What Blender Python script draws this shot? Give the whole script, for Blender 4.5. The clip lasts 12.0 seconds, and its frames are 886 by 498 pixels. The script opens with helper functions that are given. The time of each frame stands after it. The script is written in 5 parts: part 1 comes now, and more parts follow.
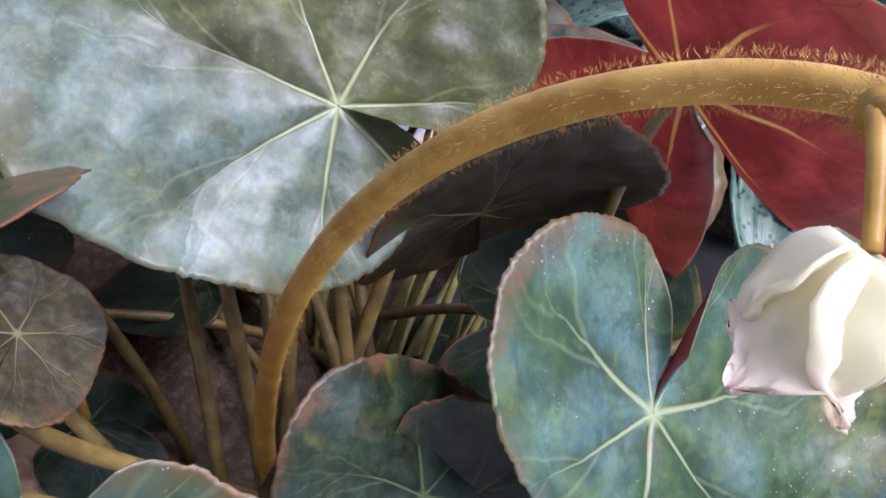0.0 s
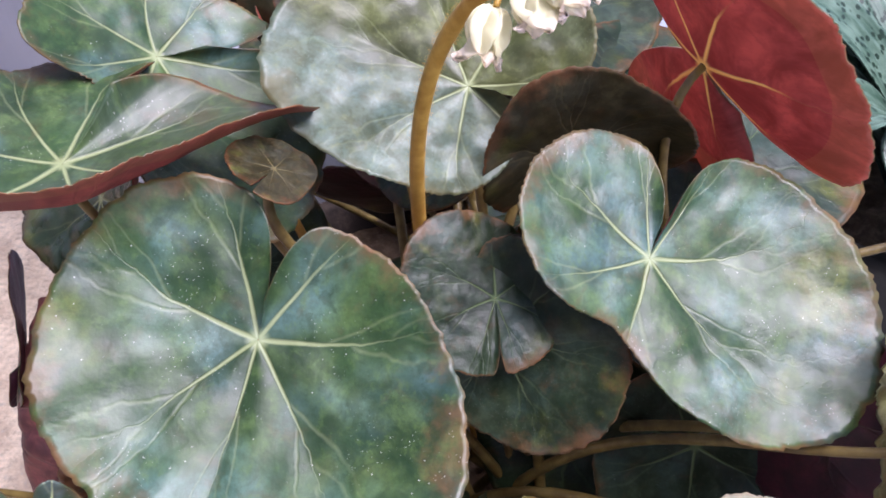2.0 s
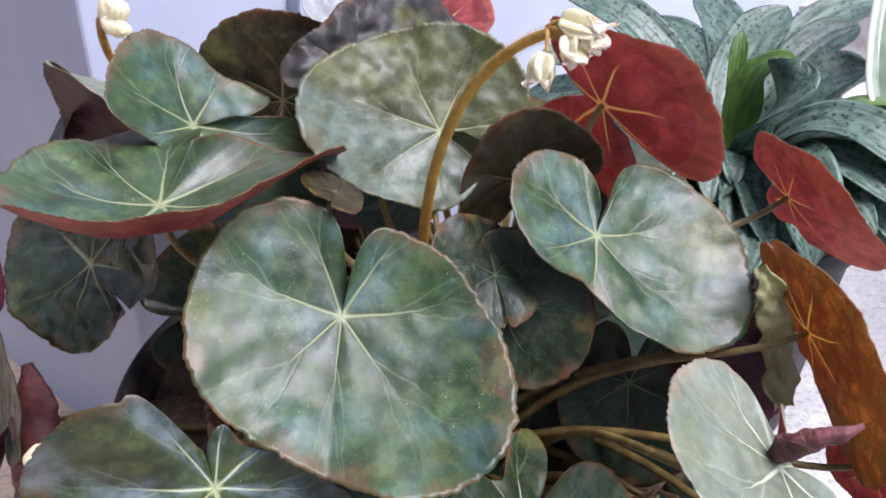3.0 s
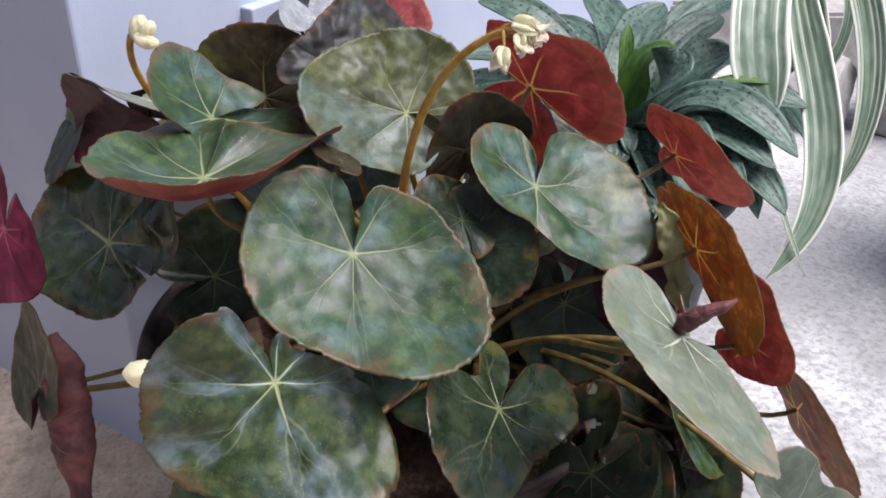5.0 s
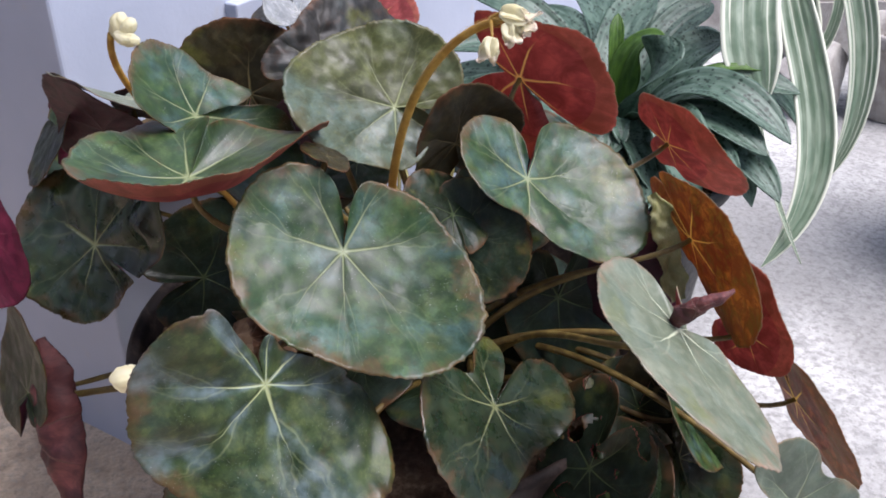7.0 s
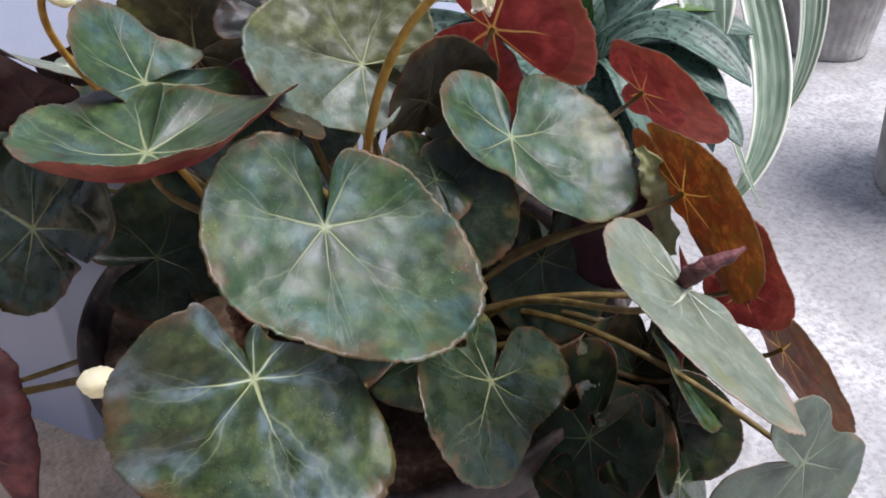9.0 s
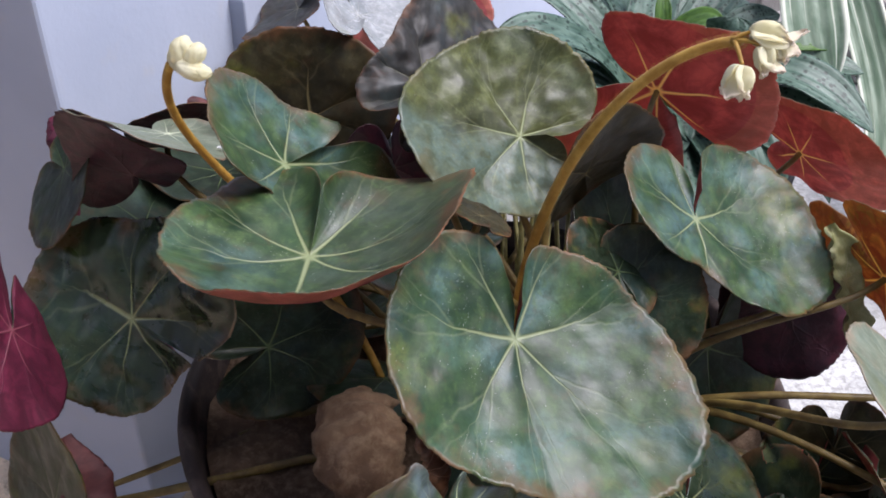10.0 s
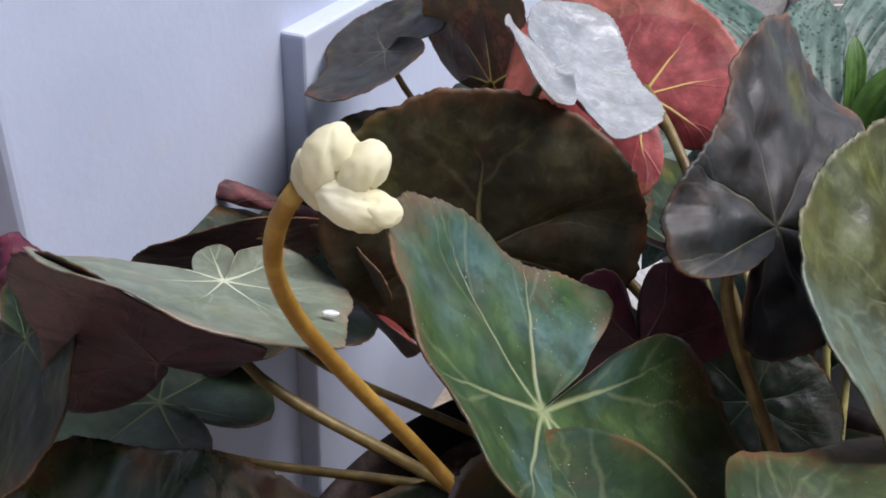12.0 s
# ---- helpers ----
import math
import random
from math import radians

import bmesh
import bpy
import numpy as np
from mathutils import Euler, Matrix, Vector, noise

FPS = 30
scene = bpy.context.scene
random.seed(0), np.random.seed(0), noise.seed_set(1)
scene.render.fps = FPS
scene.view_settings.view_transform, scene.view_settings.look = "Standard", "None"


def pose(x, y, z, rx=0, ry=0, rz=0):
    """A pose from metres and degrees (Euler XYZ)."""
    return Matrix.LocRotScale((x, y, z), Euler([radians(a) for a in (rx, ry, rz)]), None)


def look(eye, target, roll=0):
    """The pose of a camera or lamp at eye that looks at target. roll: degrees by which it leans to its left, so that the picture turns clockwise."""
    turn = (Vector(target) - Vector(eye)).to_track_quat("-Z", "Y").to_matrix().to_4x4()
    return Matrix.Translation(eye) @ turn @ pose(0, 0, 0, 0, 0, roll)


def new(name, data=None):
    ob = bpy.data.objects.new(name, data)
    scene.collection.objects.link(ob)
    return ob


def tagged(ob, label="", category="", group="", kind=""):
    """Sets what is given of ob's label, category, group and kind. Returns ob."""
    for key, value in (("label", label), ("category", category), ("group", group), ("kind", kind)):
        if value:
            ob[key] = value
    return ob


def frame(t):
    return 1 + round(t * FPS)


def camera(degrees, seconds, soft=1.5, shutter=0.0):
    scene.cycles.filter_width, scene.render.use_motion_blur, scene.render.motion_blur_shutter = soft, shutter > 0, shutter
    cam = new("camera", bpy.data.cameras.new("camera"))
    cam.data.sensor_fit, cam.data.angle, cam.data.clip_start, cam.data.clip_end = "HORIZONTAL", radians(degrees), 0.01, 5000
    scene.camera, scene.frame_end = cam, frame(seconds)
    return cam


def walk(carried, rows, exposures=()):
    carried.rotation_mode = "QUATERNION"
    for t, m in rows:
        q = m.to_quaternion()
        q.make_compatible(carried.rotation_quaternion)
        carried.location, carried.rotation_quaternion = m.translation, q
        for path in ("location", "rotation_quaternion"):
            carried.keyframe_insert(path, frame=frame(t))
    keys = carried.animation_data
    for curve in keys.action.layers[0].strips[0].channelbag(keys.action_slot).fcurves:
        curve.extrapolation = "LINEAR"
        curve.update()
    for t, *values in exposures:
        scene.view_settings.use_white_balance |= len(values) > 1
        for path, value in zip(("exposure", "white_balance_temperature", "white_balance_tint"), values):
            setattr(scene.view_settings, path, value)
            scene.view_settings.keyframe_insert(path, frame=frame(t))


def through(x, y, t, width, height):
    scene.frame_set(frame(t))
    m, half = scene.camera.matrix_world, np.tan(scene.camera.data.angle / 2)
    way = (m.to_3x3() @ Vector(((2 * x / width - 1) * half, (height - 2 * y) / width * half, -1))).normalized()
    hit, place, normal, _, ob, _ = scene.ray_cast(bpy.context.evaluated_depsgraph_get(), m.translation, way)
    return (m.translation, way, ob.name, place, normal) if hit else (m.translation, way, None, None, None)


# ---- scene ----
cam = camera(51.25, 12.0, soft=1.8)
ROWS = [
    (0, 0.0230, -0.1039, 0.4336, 45.54, -11.07, 7.06),
    (0.5, 0.0210, -0.1094, 0.4318, 47.07, -9.72, 6.20),
    (1, 0.0139, -0.1306, 0.4424, 51.51, -7.21, 5.44),
    (1.5, 0.0408, -0.1724, 0.4639, 53.52, -1.11, 15.51),
    (1.6, 0.0534, -0.1778, 0.4638, 53.62, -0.49, 17.02),
    (2, 0.0939, -0.1971, 0.4630, 52.42, 1.27, 22.29),
    (2.5, 0.0735, -0.2335, 0.4526, 54.17, 0.17, 21.43),
    (3, 0.0521, -0.3001, 0.4861, 58.48, -1.00, 8.09),
    (3.1, 0.0447, -0.3183, 0.4866, 58.95, -1.03, 5.75),
    (5, 0.0276, -0.3961, 0.5162, 58.79, -1.16, 0.85),
    (5.5, 0.0266, -0.3971, 0.5114, 57.63, -0.94, 0.56),
    (6, 0.0259, -0.3965, 0.5128, 57.51, -0.83, 0.53),
    (6.5, 0.0307, -0.3908, 0.5139, 57.47, -0.63, 0.31),
    (7, 0.0285, -0.3896, 0.5134, 58.40, -0.36, -0.11),
    (7.5, 0.0228, -0.3898, 0.5097, 58.45, -0.05, -0.51),
    (7.7, 0.0204, -0.3906, 0.5064, 58.42, 0.04, -0.53),
    (9.3, -0.0127, -0.3430, 0.5030, 55.10, -0.69, -6.48),
    (9.5, -0.0264, -0.3294, 0.4980, 55.73, -0.63, -6.54),
    (9.8, -0.0507, -0.3083, 0.5029, 55.48, -0.59, -6.94),
    (10, -0.0627, -0.2915, 0.5025, 56.03, -0.57, -6.78),
    (10.5, -0.0790, -0.2459, 0.4936, 56.83, -1.29, -8.17),
    (11, -0.0926, -0.2104, 0.4813, 57.40, -1.98, -9.24),
    (11.5, -0.1126, -0.1582, 0.4494, 57.68, -2.19, -9.03),
    (12, -0.1186, -0.1028, 0.4398, 58.37, -2.44, -8.54),
]
walk(cam, [(t, pose(x, y, z, rx, ry, rz)) for t, x, y, z, rx, ry, rz in ROWS],
     exposures=[(0.0, 1.7, 5750, 29), (0.9, 2.05, 5700, 29), (1.5, 1.15, 5950, 27), (2.3, 2.05, 6150, 30), (3.0, 1.55, 6200, 25), (4.6, 1.2, 6450, 20), (9.5, 1.2, 6320, 20), (10.5, 1.33, 6350, 20), (11.0, 1.5, 6480, 24), (11.5, 1.42, 6480, 24), (12.0, 1.12, 6400, 18)])

# ---- light: hazy bright sky, brighter towards the open yard ----
world = bpy.data.worlds.new("sky")
scene.world = world
world.use_nodes = True
wn, wl = world.node_tree.nodes, world.node_tree.links
sky = wn.new("ShaderNodeTexSky")
sky.sky_type = "NISHITA"
sky.sun_disc = False
SUN_EL, SUN_AZ = radians(63), radians(102)
sky.sun_elevation, sky.sun_rotation = SUN_EL, SUN_AZ
sky.dust_density, sky.air_density = 1.2, 1.0
wl.new(sky.outputs["Color"], wn["Background"].inputs["Color"])
wn["Background"].inputs["Strength"].default_value = 0.065
sun_data = bpy.data.lights.new("sun", "SUN")
sun_data.energy, sun_data.angle, sun_data.color = 2.9, radians(42), (0.99, 1.0, 1.0)
sun = new("sun", sun_data)
sun.matrix_world = look((math.sin(SUN_AZ) * math.cos(SUN_EL), math.cos(SUN_AZ) * math.cos(SUN_EL), math.sin(SUN_EL)), (0, 0, 0))


# ---- materials ----
class Tree:
    """A short way to wire a node material."""

    def __init__(self, name):
        self.mat = bpy.data.materials.new(name)
        self.mat.use_nodes = True
        self.nt = self.mat.node_tree
        self.bsdf = self.nt.nodes["Principled BSDF"]
        self.out = self.nt.nodes["Material Output"]

    def put(self, socket, value):
        if isinstance(value, bpy.types.NodeSocket):
            self.nt.links.new(value, socket)
        elif value is not None:
            if hasattr(socket.default_value, "__len__") and not hasattr(value, "__len__"):
                value = (value,) * len(socket.default_value)
            if hasattr(value, "__len__") and len(socket.default_value) == 4 and len(value) == 3:
                value = (*value, 1)
            socket.default_value = value

    def math(self, op, a, b=None, c=None, clamp=False):
        n = self.nt.nodes.new("ShaderNodeMath")
        n.operation, n.use_clamp = op, clamp
        for i, v in enumerate((a, b, c)):
            self.put(n.inputs[i], v)
        return n.outputs[0]

    def vec(self, op, a, b=None, scale=None):
        n = self.nt.nodes.new("ShaderNodeVectorMath")
        n.operation = op
        self.put(n.inputs[0], a)
        self.put(n.inputs[1], b)
        if scale is not None:
            self.put(n.inputs["Scale"], scale)
        return n.outputs[0]

    def noise(self, vector, scale, detail=3.0, rough=0.55, warp=0.0):
        n = self.nt.nodes.new("ShaderNodeTexNoise")
        self.put(n.inputs["Vector"], vector)
        self.put(n.inputs["Scale"], scale)
        self.put(n.inputs["Detail"], detail)
        self.put(n.inputs["Roughness"], rough)
        self.put(n.inputs["Distortion"], warp)
        return n.outputs["Fac"]

    def cells(self, vector, scale, feature="F1", rand=1.0):
        n = self.nt.nodes.new("ShaderNodeTexVoronoi")
        n.feature = feature
        self.put(n.inputs["Vector"], vector)
        self.put(n.inputs["Scale"], scale)
        self.put(n.inputs["Randomness"], rand)
        return n.outputs["Distance"]

    def band(self, x, lo, hi, a=0.0, b=1.0):
        n = self.nt.nodes.new("ShaderNodeMapRange")
        n.interpolation_type = "SMOOTHSTEP"
        for i, v in enumerate((x, lo, hi, a, b)):
            self.put(n.inputs[i], v)
        return n.outputs[0]

    def mix(self, fac, a, b, mode="MIX"):
        n = self.nt.nodes.new("ShaderNodeMix")
        n.data_type, n.blend_type = "RGBA", mode
        self.put(n.inputs[0], fac)
        self.put(n.inputs[6], a)
        self.put(n.inputs[7], b)
        return n.outputs[2]

    def coord(self, kind="Object"):
        return self.nt.nodes.new("ShaderNodeTexCoord").outputs[kind]

    def rand(self):
        return self.nt.nodes.new("ShaderNodeObjectInfo").outputs["Random"]

    def attr(self, name):
        n = self.nt.nodes.new("ShaderNodeAttribute")
        n.attribute_name = name
        return n.outputs["Fac"]

    def bump(self, height, strength, distance):
        n = self.nt.nodes.new("ShaderNodeBump")
        self.put(n.inputs["Height"], height)
        self.put(n.inputs["Strength"], strength)
        self.put(n.inputs["Distance"], distance)
        return n.outputs[0]

    def done(self, color=None, rough=None, normal=None, spec=None, glow=None):
        self.put(self.bsdf.inputs["Base Color"], color)
        self.put(self.bsdf.inputs["Roughness"], rough)
        self.put(self.bsdf.inputs["Specular IOR Level"], spec)
        if normal is not None:
            self.put(self.bsdf.inputs["Normal"], normal)
        return self.mat

    def thin(self, color, share):
        """Lets part of the light through, as leaves and petals do."""
        t = self.nt.nodes.new("ShaderNodeBsdfTranslucent")
        m = self.nt.nodes.new("ShaderNodeMixShader")
        self.put(t.inputs["Color"], color)
        self.put(m.inputs[0], share)
        self.nt.links.new(self.bsdf.outputs[0], m.inputs[1])
        self.nt.links.new(t.outputs[0], m.inputs[2])
        self.nt.links.new(m.outputs[0], self.out.inputs["Surface"])


def leaf_coords(T):
    """Leaf plane coordinates (attach point at 0, tip along x), shifted noise space per leaf, and the vein mask.
    The second map carries the same plane turned so that the bent, uneven veins lie on seven even rays."""
    uv = T.nt.nodes.new("ShaderNodeUVMap")
    uv.uv_map = "leaf"
    p = uv.outputs[0]
    ray = T.nt.nodes.new("ShaderNodeUVMap")
    ray.uv_map = "veins"
    shift = T.vec("SCALE", (7.3, 3.1, 5.7), scale=T.math("MULTIPLY", T.rand(), 9.0))
    q = T.vec("ADD", p, shift)
    wob = T.math("SUBTRACT", T.noise(q, 3.2, 3.0), 0.5)
    sep = T.nt.nodes.new("ShaderNodeSeparateXYZ")
    T.put(sep.inputs[0], ray.outputs[0])
    x, y = sep.outputs[0], sep.outputs[1]
    r = T.math("SQRT", T.math("ADD", T.math("MULTIPLY", x, x), T.math("MULTIPLY", y, y)))
    th = T.math("ADD", T.math("ARCTAN2", y, x), T.math("MULTIPLY", wob, T.math("MULTIPLY", r, 0.28)))
    t7 = T.math("MULTIPLY", th, 7 / (2 * math.pi))
    a = T.math("MULTIPLY", T.math("SUBTRACT", t7, T.math("ROUND", t7)), 2 * math.pi / 7)
    flat = T.math("MULTIPLY", a, r)
    d = T.math("ABSOLUTE", flat)
    w = T.math("MAXIMUM", T.math("MULTIPLY_ADD", r, -0.020, 0.019), 0.0045)
    main = T.math("MULTIPLY", T.band(d, T.math("MULTIPLY", w, 0.25), w, 1.0, 0.0), T.band(r, 0.15, 0.85, 1.0, 0.12))
    veins = T.math("MAXIMUM", T.band(r, 0.02, 0.075, 1.0, 0.0), main)
    # side veins leave the rays on both sides, further out on one than on the other, and bend outwards
    for sign, r0, slope, amount in ((1, 0.34, 0.40, 0.22), (-1, 0.46, 0.42, 0.22), (1, 0.66, 0.46, 0.14), (-1, 0.76, 0.46, 0.14)):
        out = T.math("SUBTRACT", r, r0)
        line = T.math("MULTIPLY", T.math("MULTIPLY", out, T.math("MULTIPLY_ADD", out, -0.22, slope)), sign)
        gap = T.math("ABSOLUTE", T.math("SUBTRACT", flat, line))
        side = T.math("MULTIPLY", T.band(gap, 0.001, 0.015, 1.0, 0.0), T.band(r, r0, r0 + 0.04))
        side = T.math("MULTIPLY", side, T.band(r, r0 + 0.15, r0 + 0.55, amount, 0.1))
        veins = T.math("MAXIMUM", veins, side)
    return p, q, r, veins, a


def leaf_top(name, deep, mid, light, pigment_sheen, vein=(0.36, 0.40, 0.20), rim=(0.18, 0.075, 0.032), rough=0.33, speck=0.8, through=(0.10, 0.16, 0.02), share=0.10, band=0.0, half=None, spec=0.5, ribs=0.55):
    T = Tree(name)
    p, q, r, veins, a = leaf_coords(T)
    n1, n2, n3 = T.noise(q, 1.7, 3.0, 0.5, 0.3), T.noise(q, 3.8, 5.0, 0.58, 0.3), T.noise(q, 38.0, 3.0)
    col = T.mix(T.band(n1, 0.34, 0.64), deep, mid)
    between = T.band(T.math("ABSOLUTE", a), 0.1, 0.42)
    col = T.mix(T.math("MULTIPLY", T.band(n2, 0.40, 0.78), T.math("MULTIPLY_ADD", between, 0.5, 0.4)), col, light)
    # blue-grey patches: silvery pigment together with sky sheen put into the colour
    col = T.mix(T.math("MULTIPLY", T.band(T.noise(q, 2.4, 2.0, 0.45), 0.44, 0.74), pigment_sheen), col, (0.12, 0.22, 0.235))
    col = T.mix(T.math("MULTIPLY", T.band(T.noise(q, 2.0, 3.0), 0.54, 0.72), T.band(r, 0.45, 1.0, 0.0, 0.6)), col, (0.12, 0.13, 0.02))
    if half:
        # one side of the midrib is mixed towards the half colour
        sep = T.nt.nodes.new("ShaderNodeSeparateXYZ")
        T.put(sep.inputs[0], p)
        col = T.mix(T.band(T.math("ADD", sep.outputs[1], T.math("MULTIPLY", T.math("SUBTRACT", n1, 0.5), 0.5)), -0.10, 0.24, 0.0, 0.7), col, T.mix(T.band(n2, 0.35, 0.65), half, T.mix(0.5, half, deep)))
    fine = T.noise(q, 12.0, 6.0, 0.68, 0.3)
    col = T.mix(T.math("MULTIPLY", T.band(fine, 0.50, 0.68), 0.45), col, light)
    col = T.mix(T.math("MULTIPLY", T.band(fine, 0.32, 0.50, 1.0, 0.0), 0.40), col, deep)
    col = T.mix(T.math("MULTIPLY", T.band(n3, 0.30, 0.72), 0.28), col, deep)
    col = T.mix(T.math("MULTIPLY", T.band(T.noise(q, 5.4, 6.0, 0.62, 0.5), 0.51, 0.60), 0.42), col, deep)
    col = T.mix(T.math("MULTIPLY", T.band(T.math("ABSOLUTE", a), 0.015, 0.13, 1.0, 0.0), T.band(r, 0.1, 0.8, 0.5, 0.15)), col, deep)
    col = T.mix(T.math("MULTIPLY", veins, ribs), col, vein)
    edge = T.attr("edge")
    worn = T.math("MULTIPLY", T.band(T.math("ADD", edge, T.math("MULTIPLY", n1, 0.06)), 1.006, 1.03), T.band(n2, 0.42, 0.68, 0.0, 0.65))
    burnt = T.band(T.math("ADD", edge, T.math("MULTIPLY", T.math("SUBTRACT", T.noise(q, 2.6, 5.0, 0.65), 0.5), 1.0)), 0.87, 1.12)
    col = T.mix(T.math("MULTIPLY", burnt, 0.55), col, T.mix(0.25, rim, deep))
    col = T.mix(T.math("MULTIPLY", T.band(T.noise(q, 4.6, 5.0, 0.65, 0.4), 0.54, 0.68), 0.22), col, T.mix(0.55, rim, deep))
    col = T.mix(worn, col, rim)
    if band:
        # pale blue sheen along both sides of the veins, painted as colour
        vein_sheen = T.math("MULTIPLY", T.band(T.math("ABSOLUTE", a), 0.05, 0.26, 1.0, 0.0), T.band(T.noise(q, 4.0, 4.0), 0.32, 0.72))
        col = T.mix(T.math("MULTIPLY", vein_sheen, band), col, (0.23, 0.31, 0.35))
    dots = T.math("MULTIPLY", T.band(T.cells(q, 21.0), 0.05, 0.09, 0.9, 0.0), T.band(T.noise(q, 4.0), 0.50, 0.60))
    dust = T.math("MULTIPLY", T.band(T.cells(q, 47.0), 0.08, 0.15, 0.8, 0.0), T.band(T.noise(q, 2.7, 3.0), 0.50, 0.66))
    dots = T.math("MAXIMUM", dots, dust)
    col = T.mix(T.math("MULTIPLY", dots, speck), col, (0.50, 0.51, 0.45))
    h = T.math("ADD", T.math("MULTIPLY", veins, -0.6), T.math("MULTIPLY", T.noise(q, 8.0, 2.0, 0.4), 0.7))
    h = T.math("ADD", h, T.math("MULTIPLY", n3, 0.16))
    h = T.math("ADD", h, T.math("MULTIPLY", T.noise(q, 4.2, 1.0, 0.4), 0.9))
    T.thin(through, share)
    return T.done(col, T.band(n2, 0.3, 0.7, rough - 0.06, rough + 0.12), T.bump(h, 0.5, 0.0007), spec)


def leaf_under(name, dark, light, vein=(0.78, 0.58, 0.18), glow=(0.35, 0.03, 0.02), share=0.18, rough=0.5, patch=None, netting=0.3):
    T = Tree(name)
    p, q, r, veins, a = leaf_coords(T)
    n1, n2 = T.noise(q, 3.0, 4.0, 0.6, 0.8), T.noise(q, 11.0, 4.0, 0.6)
    col = T.mix(T.band(n1, 0.35, 0.68), dark, light)
    col = T.mix(T.math("MULTIPLY", T.band(n2, 0.42, 0.68), 0.35), col, dark)
    if patch:
        col = T.mix(T.math("MULTIPLY", T.band(T.noise(q, 4.5, 5.0, 0.65, 0.6), 0.42, 0.62), 0.75), col, patch)
    net = T.cells(T.vec("ADD", q, T.vec("SCALE", (1, 1, 0), scale=T.math("MULTIPLY", n2, 0.25))), 5.0, "DISTANCE_TO_EDGE")
    col = T.mix(T.band(net, 0.0, 0.14, netting, 0.0), col, dark)
    reach = T.band(r, 0.36, 0.60, 1.0, 0.06)
    rib = T.band(T.math("ABSOLUTE", T.math("MULTIPLY", a, r)), 0.003, T.math("MULTIPLY_ADD", r, -0.026, 0.023), 1.0, 0.0)
    rib = T.math("MAXIMUM", rib, T.band(r, 0.03, 0.08, 1.0, 0.0))
    col = T.mix(T.math("MULTIPLY", rib, reach), col, vein)
    col = T.mix(T.math("MULTIPLY", T.math("MULTIPLY", veins, 0.6), T.band(r, 0.4, 0.6)), col, dark)
    h = T.math("ADD", T.math("MULTIPLY", veins, 0.9), T.math("MULTIPLY", n2, 0.4))
    T.thin(T.mix(0.85, glow, T.mix(1.0, col, col, "ADD")), share)
    return T.done(col, rough, T.bump(h, 0.5, 0.0014), 0.4)


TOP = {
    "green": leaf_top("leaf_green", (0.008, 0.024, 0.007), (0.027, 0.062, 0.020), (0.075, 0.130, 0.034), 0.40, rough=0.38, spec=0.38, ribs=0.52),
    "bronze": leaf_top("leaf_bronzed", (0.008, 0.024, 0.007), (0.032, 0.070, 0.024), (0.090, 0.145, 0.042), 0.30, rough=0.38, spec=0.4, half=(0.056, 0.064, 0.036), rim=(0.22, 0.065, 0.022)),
    "sheen_banded": leaf_top("leaf_sheen_banded", (0.007, 0.018, 0.005), (0.030, 0.056, 0.014), (0.10, 0.13, 0.038), 0.12, vein=(0.42, 0.46, 0.22), band=0.52, rough=0.38, spec=0.40, ribs=0.85),
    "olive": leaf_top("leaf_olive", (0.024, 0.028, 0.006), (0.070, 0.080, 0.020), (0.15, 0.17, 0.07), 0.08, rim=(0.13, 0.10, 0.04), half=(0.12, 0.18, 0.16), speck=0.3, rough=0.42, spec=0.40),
    # dark green that also holds the shade between the leaves in its colour
    "dark": leaf_top("leaf_dark_shaded", (0.005, 0.010, 0.004), (0.013, 0.025, 0.011), (0.040, 0.060, 0.032), 0.10, vein=(0.13, 0.18, 0.07), speck=0.3, rough=0.34, spec=0.22),
    "pale": leaf_top("leaf_pale", (0.095, 0.120, 0.078), (0.165, 0.190, 0.132), (0.24, 0.26, 0.19), 0.15, vein=(0.50, 0.53, 0.38), rim=(0.33, 0.18, 0.12), rough=0.42, ribs=0.9),
    "sage": leaf_top("leaf_sage", (0.045, 0.065, 0.042), (0.085, 0.115, 0.075), (0.14, 0.17, 0.115), 0.15, vein=(0.32, 0.37, 0.22), rim=(0.25, 0.15, 0.08), rough=0.38),
    # whitish gloss put into pale grey tones, besides the low roughness
    "pale_gloss": leaf_top("leaf_pale_gloss", (0.19, 0.20, 0.20), (0.32, 0.33, 0.33), (0.46, 0.47, 0.47), 0.1, vein=(0.45, 0.46, 0.42), rim=(0.3, 0.29, 0.27), speck=0.0, rough=0.2),
    "brown": leaf_top("leaf_brown", (0.013, 0.011, 0.005), (0.036, 0.030, 0.012), (0.072, 0.060, 0.027), 0.05, vein=(0.22, 0.18, 0.08), rim=(0.16, 0.06, 0.025), speck=0.0, rough=0.42, spec=0.2),
    "grey": leaf_top("leaf_grey", (0.014, 0.012, 0.010), (0.030, 0.028, 0.025), (0.062, 0.060, 0.054), 0.12, vein=(0.15, 0.15, 0.10), speck=0.0, rough=0.46, spec=0.3),
    "deep": leaf_top("leaf_deep_green", (0.006, 0.015, 0.006), (0.017, 0.036, 0.015), (0.050, 0.075, 0.030), 0.06, vein=(0.40, 0.43, 0.20), speck=0.5, rough=0.27, spec=0.6),
    "lit": leaf_top("leaf_backlit", (0.010, 0.030, 0.008), (0.030, 0.070, 0.020), (0.08, 0.12, 0.04), 0.1, through=(0.90, 0.50, 0.36), share=0.26),
    "yellow": leaf_top("leaf_yellow", (0.20, 0.21, 0.08), (0.33, 0.33, 0.13), (0.48, 0.45, 0.24), 0.1, vein=(0.40, 0.38, 0.2), rough=0.5),
}
